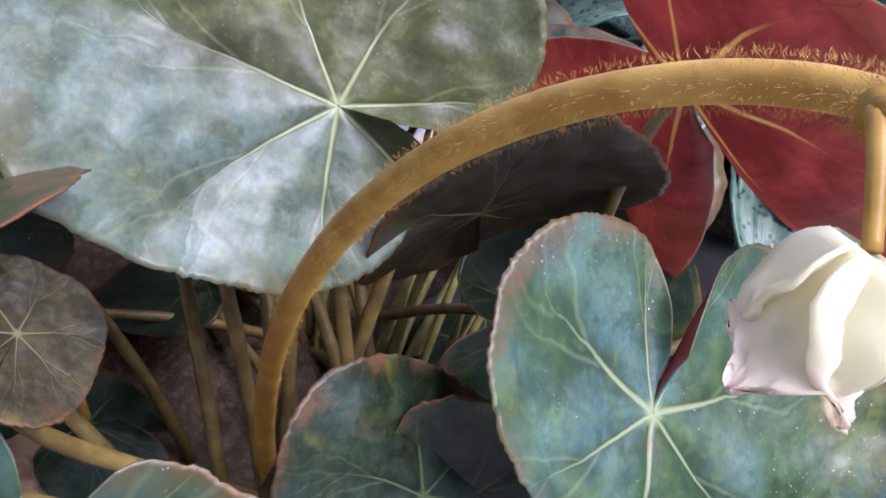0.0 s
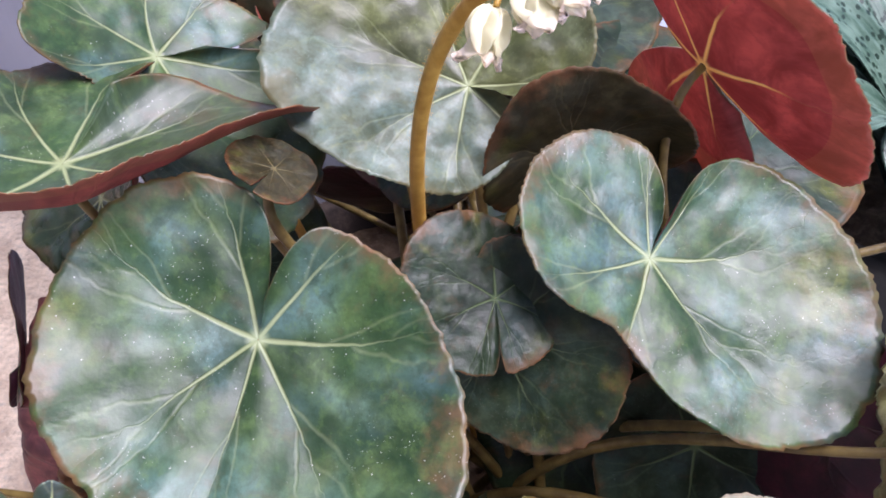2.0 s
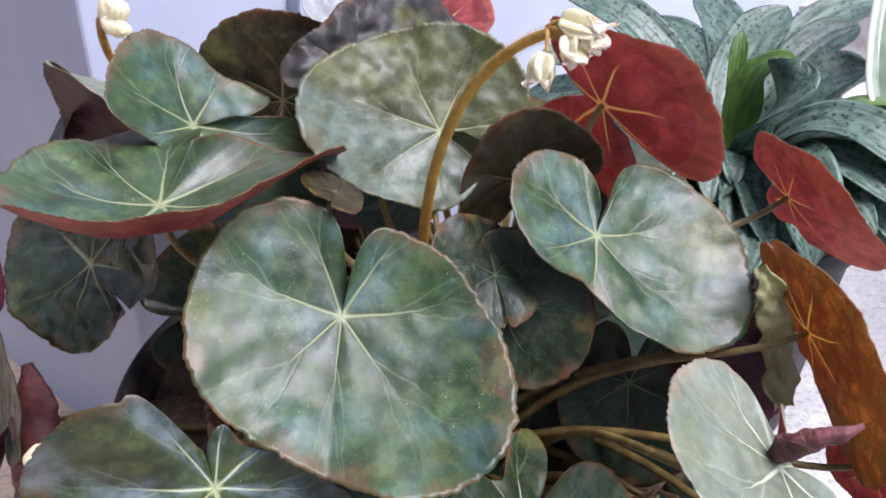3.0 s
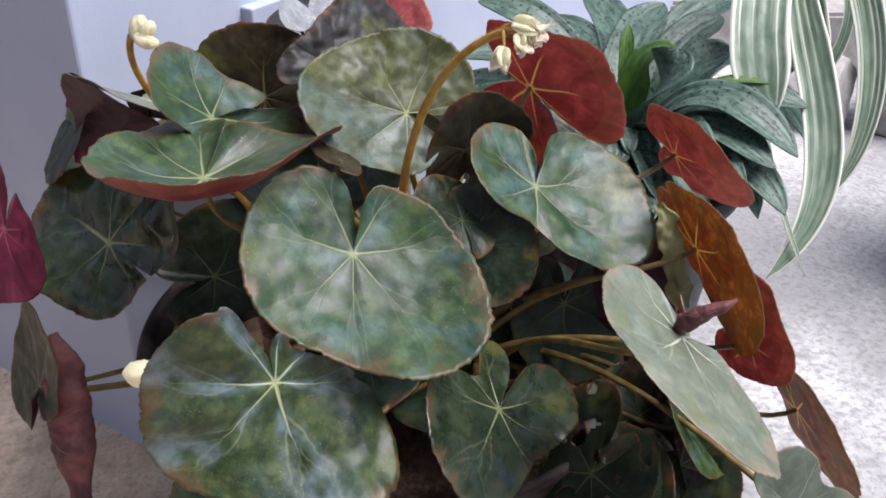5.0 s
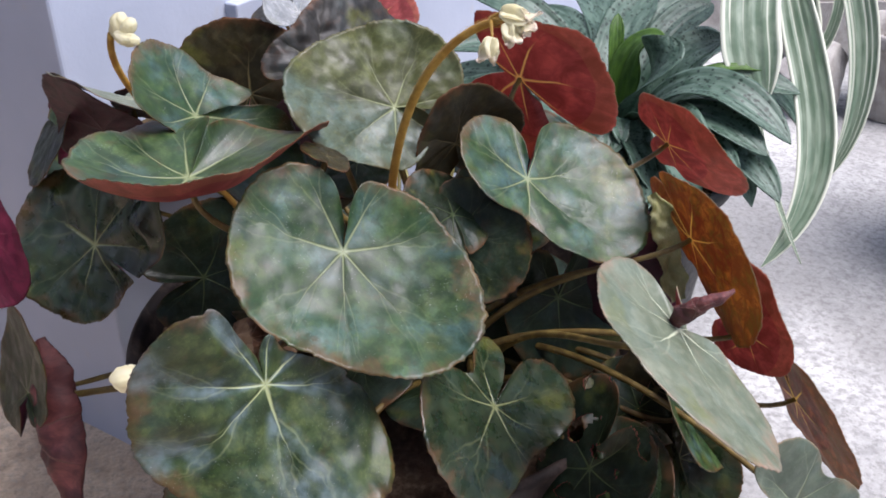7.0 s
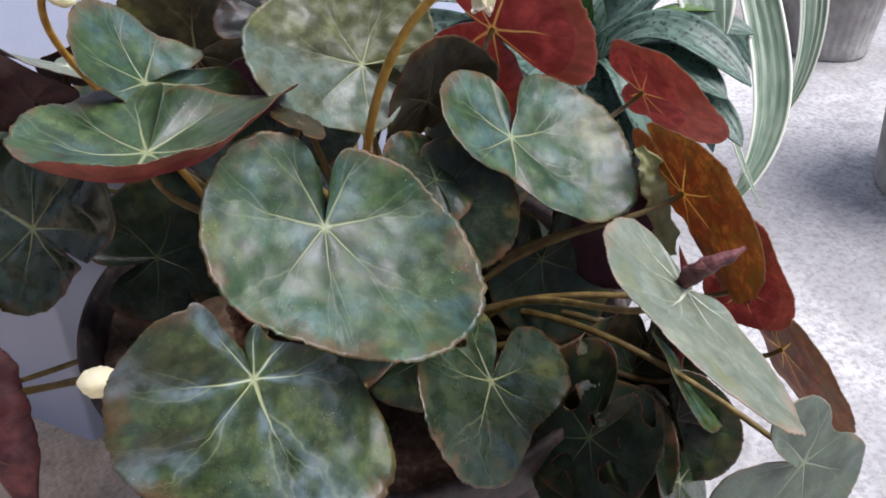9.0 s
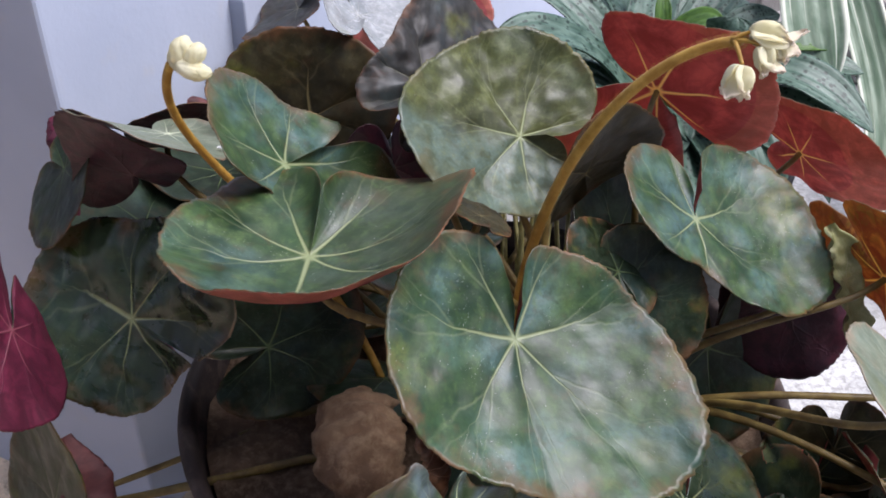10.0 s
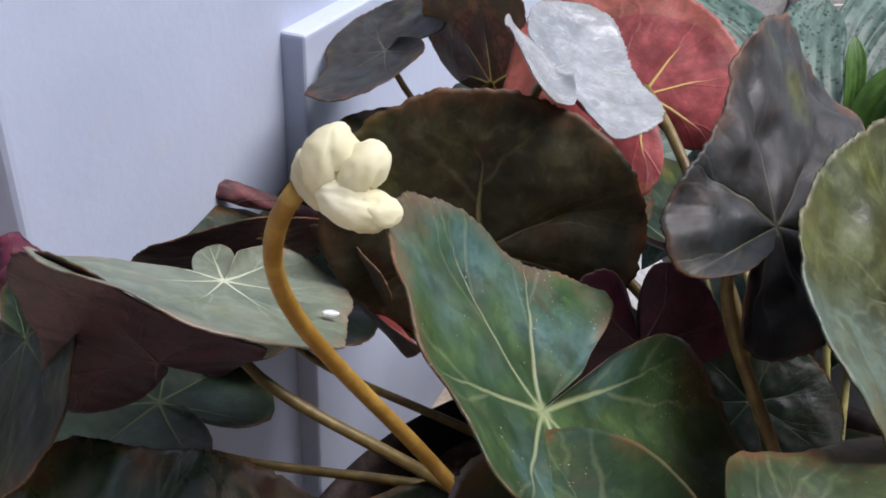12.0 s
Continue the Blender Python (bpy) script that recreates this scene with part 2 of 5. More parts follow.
UNDER = {
    "red": leaf_under("leaf_underside_red", (0.20, 0.034, 0.034), (0.46, 0.095, 0.090), glow=(0.78, 0.13, 0.12), share=0.34),
    "orange": leaf_under("leaf_underside_orange", (0.16, 0.030, 0.010), (0.50, 0.20, 0.032), vein=(0.80, 0.58, 0.12), glow=(0.75, 0.26, 0.05), share=0.30, patch=(0.11, 0.085, 0.012), netting=0.75),
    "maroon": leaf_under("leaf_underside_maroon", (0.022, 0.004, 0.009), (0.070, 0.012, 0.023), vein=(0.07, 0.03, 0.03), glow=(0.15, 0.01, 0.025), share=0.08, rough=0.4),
    "magenta": leaf_under("leaf_underside_magenta", (0.06, 0.008, 0.020), (0.14, 0.018, 0.042), vein=(0.2, 0.05, 0.07), glow=(0.5, 0.03, 0.14), share=0.2),
    "umber": leaf_under("leaf_underside_umber", (0.085, 0.022, 0.009), (0.27, 0.085, 0.026), vein=(0.78, 0.60, 0.14), glow=(0.5, 0.20, 0.05), share=0.25, patch=(0.05, 0.045, 0.010), netting=0.75),
}


def stem_material(name, a, b, rough=0.45):
    T = Tree(name)
    co = T.coord("Object")
    n = T.noise(co, 160.0, 4.0, 0.6)
    m = T.noise(T.vec("MULTIPLY", co, (1, 1, 0.3)), 60.0, 3.0)
    col = T.mix(T.band(n, 0.35, 0.7), a, b)
    col = T.mix(T.math("MULTIPLY", T.band(m, 0.5, 0.7), 0.4), col, a)
    T.thin(b, 0.12)
    return T.done(col, rough, T.bump(n, 0.35, 0.0006), 0.4)


STALK = stem_material("flower_stalk_skin", (0.34, 0.18, 0.028), (0.54, 0.33, 0.07))
PETIOLE = stem_material("petiole_skin", (0.105, 0.068, 0.018), (0.21, 0.15, 0.042))
HAIR = stem_material("stalk_hair", (0.34, 0.18, 0.030), (0.48, 0.29, 0.065), 0.6)


def petal_material():
    T = Tree("petal")
    co = T.coord("Object")
    n = T.noise(co, 120.0, 3.0)
    tip = T.attr("edge")
    n2 = T.noise(co, 420.0, 4.0)
    col = T.mix(T.band(n, 0.3, 0.7), (0.78, 0.75, 0.48), (0.86, 0.83, 0.64))
    col = T.mix(T.band(tip, 0.55, 1.0, 0.0, 0.8), col, (0.92, 0.74, 0.72))
    col = T.mix(T.math("MULTIPLY", T.band(n2, 0.45, 0.7), 0.25), col, (0.76, 0.72, 0.46))
    T.thin((0.93, 0.88, 0.72), 0.5)
    return T.done(col, 0.45, T.bump(T.noise(co, 400.0, 3.0), 0.3, 0.0004), 0.4)


PETAL = petal_material()


def rough_material(name, tones, scale, bump, rough=0.85, dist=0.004):
    """Stone, soil, plaster: three tones at two scales, pits and grain."""
    T = Tree(name)
    co = T.coord("Object")
    n1, n2, n3 = T.noise(co, scale, 5.0, 0.6, 0.4), T.noise(co, scale * 6, 5.0, 0.65), T.noise(co, scale * 40, 3.0, 0.7)
    col = T.mix(T.band(n1, 0.36, 0.64), tones[0], tones[1])
    col = T.mix(T.math("MULTIPLY", T.band(n2, 0.42, 0.70), 0.7), col, tones[2])
    col = T.mix(T.math("MULTIPLY", T.band(n3, 0.35, 0.75), 0.35), col, tones[0])
    h = T.math("ADD", n2, T.math("MULTIPLY", n3, 0.5))
    return T.done(col, T.band(n2, 0.3, 0.7, rough - 0.08, min(rough + 0.08, 1.0)), T.bump(h, bump, dist), 0.3)


def ground_material():
    T = Tree("weathered_concrete")
    co = T.coord("Object")
    n1, n2, n3 = T.noise(co, 3.2, 5.0, 0.62, 0.15), T.noise(co, 26.0, 6.0, 0.72), T.noise(co, 210.0, 3.0, 0.7)
    sep = T.nt.nodes.new("ShaderNodeSeparateXYZ")
    T.put(sep.inputs[0], co)
    # worn pale cement in the yard, bare sandy screed along the pillar
    side = T.math("ADD", sep.outputs[0], T.math("MULTIPLY", T.math("SUBTRACT", n1, 0.5), 0.3))
    sandy = T.band(side, -0.10, 0.16, 1.0, 0.0)
    cement = T.mix(T.band(n1, 0.35, 0.66), (0.30, 0.295, 0.285), (0.56, 0.555, 0.535))
    cement = T.mix(T.math("MULTIPLY", T.band(n2, 0.46, 0.68), 0.75), cement, (0.26, 0.26, 0.255))
    sand = T.mix(T.band(n2, 0.35, 0.68), (0.48, 0.36, 0.255), (0.76, 0.61, 0.45))
    sand = T.mix(T.math("MULTIPLY", T.band(n3, 0.55, 0.75), 0.6), sand, (0.52, 0.47, 0.40))
    n4 = T.noise(co, 150.0, 5.0, 0.75, 0.1)
    cement = T.mix(T.math("MULTIPLY", T.band(n4, 0.46, 0.62), 0.6), cement, (0.18, 0.175, 0.17))
    sand = T.mix(T.math("MULTIPLY", T.band(n4, 0.50, 0.66), 0.45), sand, (0.20, 0.16, 0.12))
    col = T.mix(sandy, cement, sand)
    col = T.mix(T.math("MULTIPLY", T.band(n3, 0.32, 0.7), 0.25), col, (0.16, 0.15, 0.14))
    h = T.math("ADD", T.math("MULTIPLY", n2, 1.0), T.math("MULTIPLY", n3, 0.4))
    return T.done(col, 0.9, T.bump(h, 0.7, 0.004), 0.25)


def plaster_material():
    T = Tree("white_wall_paint")
    co = T.coord("Object")
    n1, n2, n3 = T.noise(co, 6.0, 4.0), T.noise(co, 45.0, 4.0), T.noise(co, 320.0, 2.0)
    col = T.mix(T.band(n1, 0.3, 0.7), (0.38, 0.42, 0.51), (0.45, 0.49, 0.58))
    col = T.mix(T.math("MULTIPLY", T.band(n2, 0.60, 0.78), 0.35), col, (0.48, 0.46, 0.44))
    return T.done(col, 0.55, T.bump(T.math("ADD", n2, T.math("MULTIPLY", n3, 0.3)), 0.25, 0.0015), 0.4)


CONCRETE, PLASTER = ground_material(), plaster_material()
SOIL = rough_material("potting_soil", ((0.11, 0.068, 0.040), (0.24, 0.155, 0.095), (0.38, 0.27, 0.18)), 40.0, 1.0, 0.95, 0.006)
CLAY = rough_material("dusty_dark_clay", ((0.014, 0.010, 0.009), (0.030, 0.021, 0.018), (0.11, 0.078, 0.064)), 14.0, 0.3, 0.7, 0.001)
STONE = rough_material("cement_cast", ((0.30, 0.28, 0.26), (0.46, 0.44, 0.41), (0.22, 0.20, 0.18)), 9.0, 0.6, 0.9, 0.003)
BLACK = rough_material("black_plastic", ((0.012, 0.012, 0.013), (0.020, 0.020, 0.022), (0.035, 0.033, 0.032)), 20.0, 0.15, 0.5, 0.001)
DRY = rough_material("dry_leaf", ((0.13, 0.075, 0.04), (0.24, 0.15, 0.085), (0.33, 0.23, 0.14)), 30.0, 0.5, 0.8, 0.002)


def strap_material(name, base, light, spots=0.0, stripe=0.0):
    """Long leaves with veins along their length: dark spots, or cream margins and stripes."""
    T = Tree(name)
    uv = T.nt.nodes.new("ShaderNodeUVMap")
    uv.uv_map = "leaf"
    sep = T.nt.nodes.new("ShaderNodeSeparateXYZ")
    T.put(sep.inputs[0], uv.outputs[0])
    u, v = sep.outputs[0], sep.outputs[1]
    q = T.vec("ADD", uv.outputs[0], T.vec("SCALE", (5.1, 2.7, 0.0), scale=T.math("MULTIPLY", T.rand(), 8.0)))
    n = T.noise(q, 3.0, 4.0)
    lines = T.noise(T.vec("MULTIPLY", q, (0.5, 9.0, 1.0)), 1.0, 2.0)
    col = T.mix(T.band(n, 0.35, 0.65), base, light)
    col = T.mix(T.math("MULTIPLY", T.band(lines, 0.4, 0.65), 0.35), col, light)
    if spots:
        c = T.cells(T.vec("MULTIPLY", q, (9.0, 5.0, 1.0)), 1.0)
        col = T.mix(T.math("MULTIPLY", T.band(c, 0.26, 0.36, 1.0, 0.0), spots), col, (0.008, 0.024, 0.014))
    if stripe:
        e = T.math("ABSOLUTE", v)
        cream = T.math("MAXIMUM", T.band(e, 0.80, 0.88), T.math("MULTIPLY", T.band(T.noise(T.vec("MULTIPLY", q, (0.12, 7.0, 1.0)), 1.0, 1.0), 0.56, 0.62), 0.8))
        col = T.mix(T.math("MULTIPLY", cream, stripe), col, (0.74, 0.76, 0.62))
    T.thin(light, 0.22)
    return T.done(col, 0.42, T.bump(lines, 0.35, 0.001), 0.45)


SPOTTED = strap_material("spotted_strap_leaf", (0.030, 0.070, 0.045), (0.110, 0.175, 0.130), spots=1.0)
STRIPED = strap_material("striped_strap_leaf", (0.11, 0.18, 0.11), (0.24, 0.31, 0.22), stripe=0.95)
LIME = strap_material("young_green_leaf", (0.035, 0.085, 0.012), (0.08, 0.17, 0.022))


# ---- helpers for meshes ----
def part(name, mesh, material, parent, label=""):
    """Links a bmesh or mesh as one object under its thing."""
    if isinstance(mesh, bmesh.types.BMesh):
        data = bpy.data.meshes.new(name)
        mesh.to_mesh(data)
        mesh.free()
        mesh = data
    for m in material if isinstance(material, (list, tuple)) else (material,):
        mesh.materials.append(m)
    ob = new(name, mesh)
    ob.parent = parent
    if label:
        tagged(ob, label)
    return ob


def thing(name, place, label, category, group=""):
    ob = new(name)
    ob.empty_display_size = 0.02
    ob.location = place
    return tagged(ob, label, category, group)


def smooth(bm):
    for f in bm.faces:
        f.smooth = True
    return bm


def bezier(c, n):
    """n points and tangents on a cubic curve."""
    out = []
    for i in range(n):
        u = i / (n - 1)
        a, b, d, e = (Vector(v) for v in c)
        p = a * (1 - u) ** 3 + b * 3 * u * (1 - u) ** 2 + d * 3 * u * u * (1 - u) + e * u ** 3
        t = (b - a) * 3 * (1 - u) ** 2 + (d - b) * 6 * u * (1 - u) + (e - d) * 3 * u * u
        out.append((p, t.normalized()))
    return out


def tube(c, r0, r1, n=24, sides=12, ripple=0.0, seed=0):
    """A tapered round stem along a cubic curve, closed at both ends."""
    bm = bmesh.new()
    rings, side = [], Vector((0.31, 0.87, 0.38))
    for i, (p, t) in enumerate(bezier(c, n)):
        u = i / (n - 1)
        side = (side - t * side.dot(t)).normalized()
        up = t.cross(side)
        r = (r0 + (r1 - r0) * u) * (1 + ripple * noise.noise(Vector((u * 14, seed, 0.3))))
        ring = []
        for k in range(sides):
            a = 2 * math.pi * k / sides
            ring.append(bm.verts.new(p + (side * math.cos(a) + up * math.sin(a)) * r))
        rings.append(ring)
    for A, B in zip(rings, rings[1:]):
        for k in range(sides):
            bm.faces.new((A[k], A[(k + 1) % sides], B[(k + 1) % sides], B[k]))
    bm.faces.new(rings[0][::-1])
    bm.faces.new(rings[-1])
    return smooth(bm)


def leaf_radius(th, lobes, notch=0.13, at=math.pi):
    r = 1 + sum(lobes[2 * k] * math.cos((k + 1) * th) + lobes[2 * k + 1] * math.sin((k + 1) * th) for k in range(4))
    off = (th - at + math.pi) % (2 * math.pi) - math.pi
    return r * (1 - 0.74 * math.exp(-(abs(off) / (notch * 1.5)) ** 1.3))


def vein_angle(th, r, seed, at):
    """The angle turned so that seven uneven, bowed veins fall on even rays; it stays put at the notch."""
    o = th - at
    k = [noise.noise(Vector((seed * 3.1, i * 7.7, 0.5))) for i in range(5)]
    return th + 0.34 * k[0] * math.sin(o) + 0.36 * k[1] * math.sin(2 * o) + 0.22 * k[2] * math.sin(3 * o) + r * r * (0.22 + 0.25 * k[3]) * math.sin(o) + r * 0.25 * k[4] * math.sin(3 * o)


def leaf_mesh(size, lobes, bend, quilt, wave, seed, teeth=0.016, bite=(), curl=0.0, notch=0.13, swing=0.0, lift=0.05, holes=0.0, cup=0.10, NA=320, NR=28):
    """A heart-shaped begonia leaf round its attach point: lobed outline, bent and quilted blade, upper and lower skin."""
    top, low, uvs, rays, edge = [], [], [], [], []
    eps = 0.012
    sinus = math.pi - swing

    def height(x, y, th, rho, frac):
        rr = x * x + y * y
        z = bend[0] * rr + bend[1] * (x * x - y * y) + bend[2] * 2 * x * y + (bend[3] * x + bend[4] * y) * rr
        va = vein_angle(th, rho, seed, sinus)
        sector = round(va * 3.5 / math.pi - 0.5)
        pillow = abs(math.sin(3.5 * va)) ** 1.1
        bulge = 0.75 + 0.9 * noise.noise(Vector((sector * 3.3, seed, 2.2)))
        z += quilt * pillow * bulge * min(rho, 0.55 + 0.2 * rho) * (1.25 - 0.75 * frac * frac) - quilt * 0.4 * rho
        z += quilt * 0.7 * frac * noise.noise(Vector((x * 2.6 + seed, y * 2.6, seed * 1.7)))
        z += quilt * 0.22 * min(1.0, 2 * frac) * noise.noise(Vector((x * 6.5 + seed, y * 6.5, seed * 0.7)))
        gap = (th - sinus + math.pi) % (2 * math.pi) - math.pi
        z += cup * math.exp(-(gap / 0.42) ** 2) * frac ** 1.5
        z += wave * frac ** 3 * noise.noise(Vector((math.cos(th) * 2.2 + seed, math.sin(th) * 2.2, 5.1)))
        z += lift * math.exp(-((math.pi - abs(th + swing)) / 0.45) ** 2) * frac * (1 if th > -swing else -1)
        z -= curl * max(0.0, frac - 0.55) ** 2
        return z

    for i in range(NA + 1):
        th = -math.pi - swing + eps + (2 * math.pi - 2 * eps) * i / NA
        rim = leaf_radius(th, lobes, notch, math.pi - swing)
        rim *= 1 + teeth * noise.noise(Vector((math.cos(th) * 9 + seed, math.sin(th) * 9, 1.3))) + teeth * 1.1 * noise.noise(Vector((math.cos(th) * 40 + seed, math.sin(th) * 40, 7.7)))
        for b_at, b_wide, b_deep in bite:
            off = (th - b_at + math.pi) % (2 * math.pi) - math.pi
            rim *= 1 - b_deep * math.exp(-(off / b_wide) ** 4) * (1 + 0.12 * noise.noise(Vector((th * 30, seed, 0))))
        for j in range(NR + 1):
            frac = (j / NR) ** 0.9
            rho = max(rim * frac, 0.004)
            x, y = rho * math.cos(th), rho * math.sin(th)
            z = height(x, y, th, rho, frac)
            top.append((x * size, y * size, z * size))
            low.append((x * size, y * size, z * size - 0.0011 * (1 - 0.6 * frac)))
            uvs.append((x, y))
            va = vein_angle(th, rho, seed, sinus)
            rays.append((rho * math.cos(va), rho * math.sin(va)))
            edge.append(frac)
    n = len(top)
    W = NR + 1
    faces, mats = [], []
    for i in range(NA):
        for j in range(NR):
            a, b, c, d = i * W + j, i * W + j + 1, (i + 1) * W + j + 1, (i + 1) * W + j
            if holes and noise.noise(Vector((uvs[a][0] * 3.1 + 4.2, uvs[a][1] * 3.1, seed))) > holes:
                continue
            faces.append((a, b, c, d))
            mats.append(0)
            faces.append((n + d, n + c, n + b, n + a))
            mats.append(1)
        a, b = i * W + NR, (i + 1) * W + NR
        faces.append((a, n + a, n + b, b))
        mats.append(0)
    for j in range(NR):
        a, b = j, j + 1
        faces.append((a, n + a, n + b, b))
        mats.append(0)
        a, b = NA * W + j, NA * W + j + 1
        faces.append((b, n + b, n + a, a))
        mats.append(0)
    me = bpy.data.meshes.new("leaf")
    me.from_pydata(top + low, [], faces)
    me.polygons.foreach_set("material_index", mats)
    me.polygons.foreach_set("use_smooth", [True] * len(faces))
    layer = me.uv_layers.new(name="leaf")
    loops = np.empty(len(me.loops), dtype=np.int32)
    me.loops.foreach_get("vertex_index", loops)
    layer.data.foreach_set("uv", np.array(uvs + uvs, dtype=np.float32)[loops].ravel())
    me.uv_layers.new(name="veins").data.foreach_set("uv", np.array(rays + rays, dtype=np.float32)[loops].ravel())
    me.attributes.new("edge", "FLOAT", "POINT").data.foreach_set("value", edge + edge)
    me.update()
    return me


CROWN = Vector((0.030, 0.010, 0.195))


def begonia_leaf(at, turn, size, lobes, bend, top="green", under="red", quilt=0.035, wave=0.05, label="", stem=True, root=None, sag=0.03, **more):
    """One leaf blade with its petiole, which arches down to the crown in the pot."""
    seed = (at[0] * 131.7 + at[1] * 71.3 + at[2] * 37.9) % 17.0
    me = leaf_mesh(size, lobes, bend, quilt, wave, seed, **more)
    ob = part("leaf", me, (TOP[top], UNDER[under]), begonia, label)
    m = pose(*at, *turn)
    ob.matrix_basis = Matrix.Translation(-begonia.location) @ m
    if stem:
        n = m.to_3x3() @ Vector((0, 0, 1))
        a = Vector(at) - n * 0.0006
        foot = Vector(root) if root else CROWN + Vector((math.sin(seed * 5) * 0.02, math.cos(seed * 7) * 0.02, -0.012))
        span = (a - foot).length
        mid = foot + (a - foot) * 0.35 + Vector((0, 0, sag + span * 0.18))
        c = [a, a - n * span * 0.22 - Vector((0, 0, 0.004)), mid, foot]
        inv = ob.matrix_basis.inverted() @ Matrix.Translation(-begonia.location)
        part("petiole", tube([inv @ Vector(v) for v in c], 0.0013, 0.0019, 22, 10, 0.12, seed), PETIOLE, ob)
    return ob


# ---- the setting ----
def grid_sheet(name, x0, x1, y0, y1, n, rise, material):
    bm = bmesh.new()
    bmesh.ops.create_grid(bm, x_segments=n, y_segments=n, size=0.5)
    for v in bm.verts:
        x, y = x0 + (v.co.x + 0.5) * (x1 - x0), y0 + (v.co.y + 0.5) * (y1 - y0)
        v.co = (x, y, rise * noise.fractal(Vector((x * 7, y * 7, 0.4)), 0.8, 2.0, 4))
    return smooth(bm)


ground = tagged(part("ground", grid_sheet("ground", -1.2, 1.8, -1.2, 1.8, 220, 0.0025, CONCRETE), CONCRETE, None), "weathered grey cement yard with a sandy bare strip", "ground", kind="structure")
ring = bmesh.new()
inner = [ring.verts.new(p) for p in ((-1.2, -1.2, -0.004), (1.8, -1.2, -0.004), (1.8, 1.8, -0.004), (-1.2, 1.8, -0.004))]
outer = [ring.verts.new(p) for p in ((-400, -400, -0.004), (400, -400, -0.004), (400, 400, -0.004), (-400, 400, -0.004))]
for k in range(4):
    ring.faces.new((inner[k], outer[k], outer[(k + 1) % 4], inner[(k + 1) % 4]))
ground_far = ring
far_data = ground.data
joined = bmesh.new()
joined.from_mesh(far_data)
tmp = bpy.data.meshes.new("tmp")
ground_far.to_mesh(tmp)
ground_far.free()
joined.from_mesh(tmp)
bpy.data.meshes.remove(tmp)
joined.to_mesh(far_data)
joined.free()

# the painted wall stands with one corner towards the plant
ARRIS, ALONG, ACROSS = Vector((-0.1983, 0.1400, 0)), Vector((0.52, 0.854, 0)).normalized(), Vector((-0.854, 0.52, 0)).normalized()


def wall_point(s, d, z):
    """s along the wall's face from its corner, d inwards from the face."""
    return ARRIS + ALONG * s + ACROSS * d + Vector((0, 0, z))


def slab(s0, s1, d0, d1, z0, z1, bevel=0.002, cuts=24, wobble=0.0):
    bm = bmesh.new()
    bmesh.ops.create_cube(bm, size=1.0)
    for v in bm.verts:
        s, d, z = s0 + (v.co.x + 0.5) * (s1 - s0), d0 + (v.co.y + 0.5) * (d1 - d0), z0 + (v.co.z + 0.5) * (z1 - z0)
        v.co = wall_point(s, d, z)
    bmesh.ops.bevel(bm, geom=bm.edges[:], offset=bevel, segments=3, affect="EDGES", profile=0.6)
    bmesh.ops.recalc_face_normals(bm, faces=bm.faces[:])
    return bm


tagged(part("wall_corner", slab(0, 1.35, 0, 0.9, -0.01, 2.6, 0.003), PLASTER, None), "pale bluish-white painted masonry wall corner, faintly stained", "wall", kind="structure")
tagged(part("wall_ledge", slab(0.142, 1.352, -0.011, 0.001, -0.01, 0.318, 0.002), PLASTER, None), "low pale blue painted ledge along the wall", "ledge", kind="structure")


# added unseen walls close the yard behind and beside the camera, limiting fill light
def plain_wall(name, x0, x1, y0, y1, label):
    bm = bmesh.new()
    bmesh.ops.create_cube(bm, size=1.0)
    for v in bm.verts:
        v.co = Vector((x0 + (v.co.x + 0.5) * (x1 - x0), y0 + (v.co.y + 0.5) * (y1 - y0), -0.01 + (v.co.z + 0.5) * 2.6))
    return tagged(part(name, bm, PLASTER, None), label, "wall", kind="structure")


plain_wall("fill_blocker_west", -2.2, -2.0, -1.9, 1.5, "plain white painted wall, unseen, added to limit sky light")
plain_wall("fill_blocker_south", -2.0, 0.7, -1.9, -1.7, "plain white painted wall, unseen, added to limit sky light")
# unseen slab overhead, added to keep zenith light off the wall and plant
overhead_blocker = bmesh.new()
bmesh.ops.create_cube(overhead_blocker, size=1.0)
for v in overhead_blocker.verts:
    v.co = Vector((-0.28 + v.co.x * 1.4, -0.2 + v.co.y * 3.4, 2.66 + v.co.z * 0.14))
tagged(part("ceiling", overhead_blocker, PLASTER, None), "plain white painted ceiling, unseen, added to block overhead sky", "ceiling", kind="structure")


# ---- the begonia in its pot ----
def lathe(profile, seg=72, wob=0.0, centre=(0, 0, 0)):
    bm = bmesh.new()
    rings = []
    for r, z in profile:
        ring = []
        for k in range(seg):
            a = 2 * math.pi * k / seg
            rr = r * (1 + wob * noise.noise(Vector((math.cos(a) * 1.5, math.sin(a) * 1.5, z * 9))))
            ring.append(bm.verts.new((centre[0] + rr * math.cos(a), centre[1] + rr * math.sin(a), centre[2] + z)))
        rings.append(ring)
    for A, B in zip(rings, rings[1:]):
        for k in range(seg):
            bm.faces.new((A[k], A[(k + 1) % seg], B[(k + 1) % seg], B[k]))
    bm.faces.new(rings[0][::-1])
    bm.faces.new(rings[-1])
    return smooth(bm)


POT = Vector((0.0, 0.040, 0.0))
pot = thing("flower_pot", POT, "dusty dark brown flower pot full of dry soil", "flower pot")
part("body", lathe([(0.090, 0.0), (0.094, 0.004), (0.127, 0.150), (0.129, 0.153), (0.136, 0.155), (0.138, 0.160), (0.137, 0.166), (0.139, 0.170), (0.143, 0.194), (0.145, 0.199), (0.142, 0.202), (0.138, 0.198), (0.134, 0.178), (0.131, 0.170)], 96, 0.004), CLAY, pot)


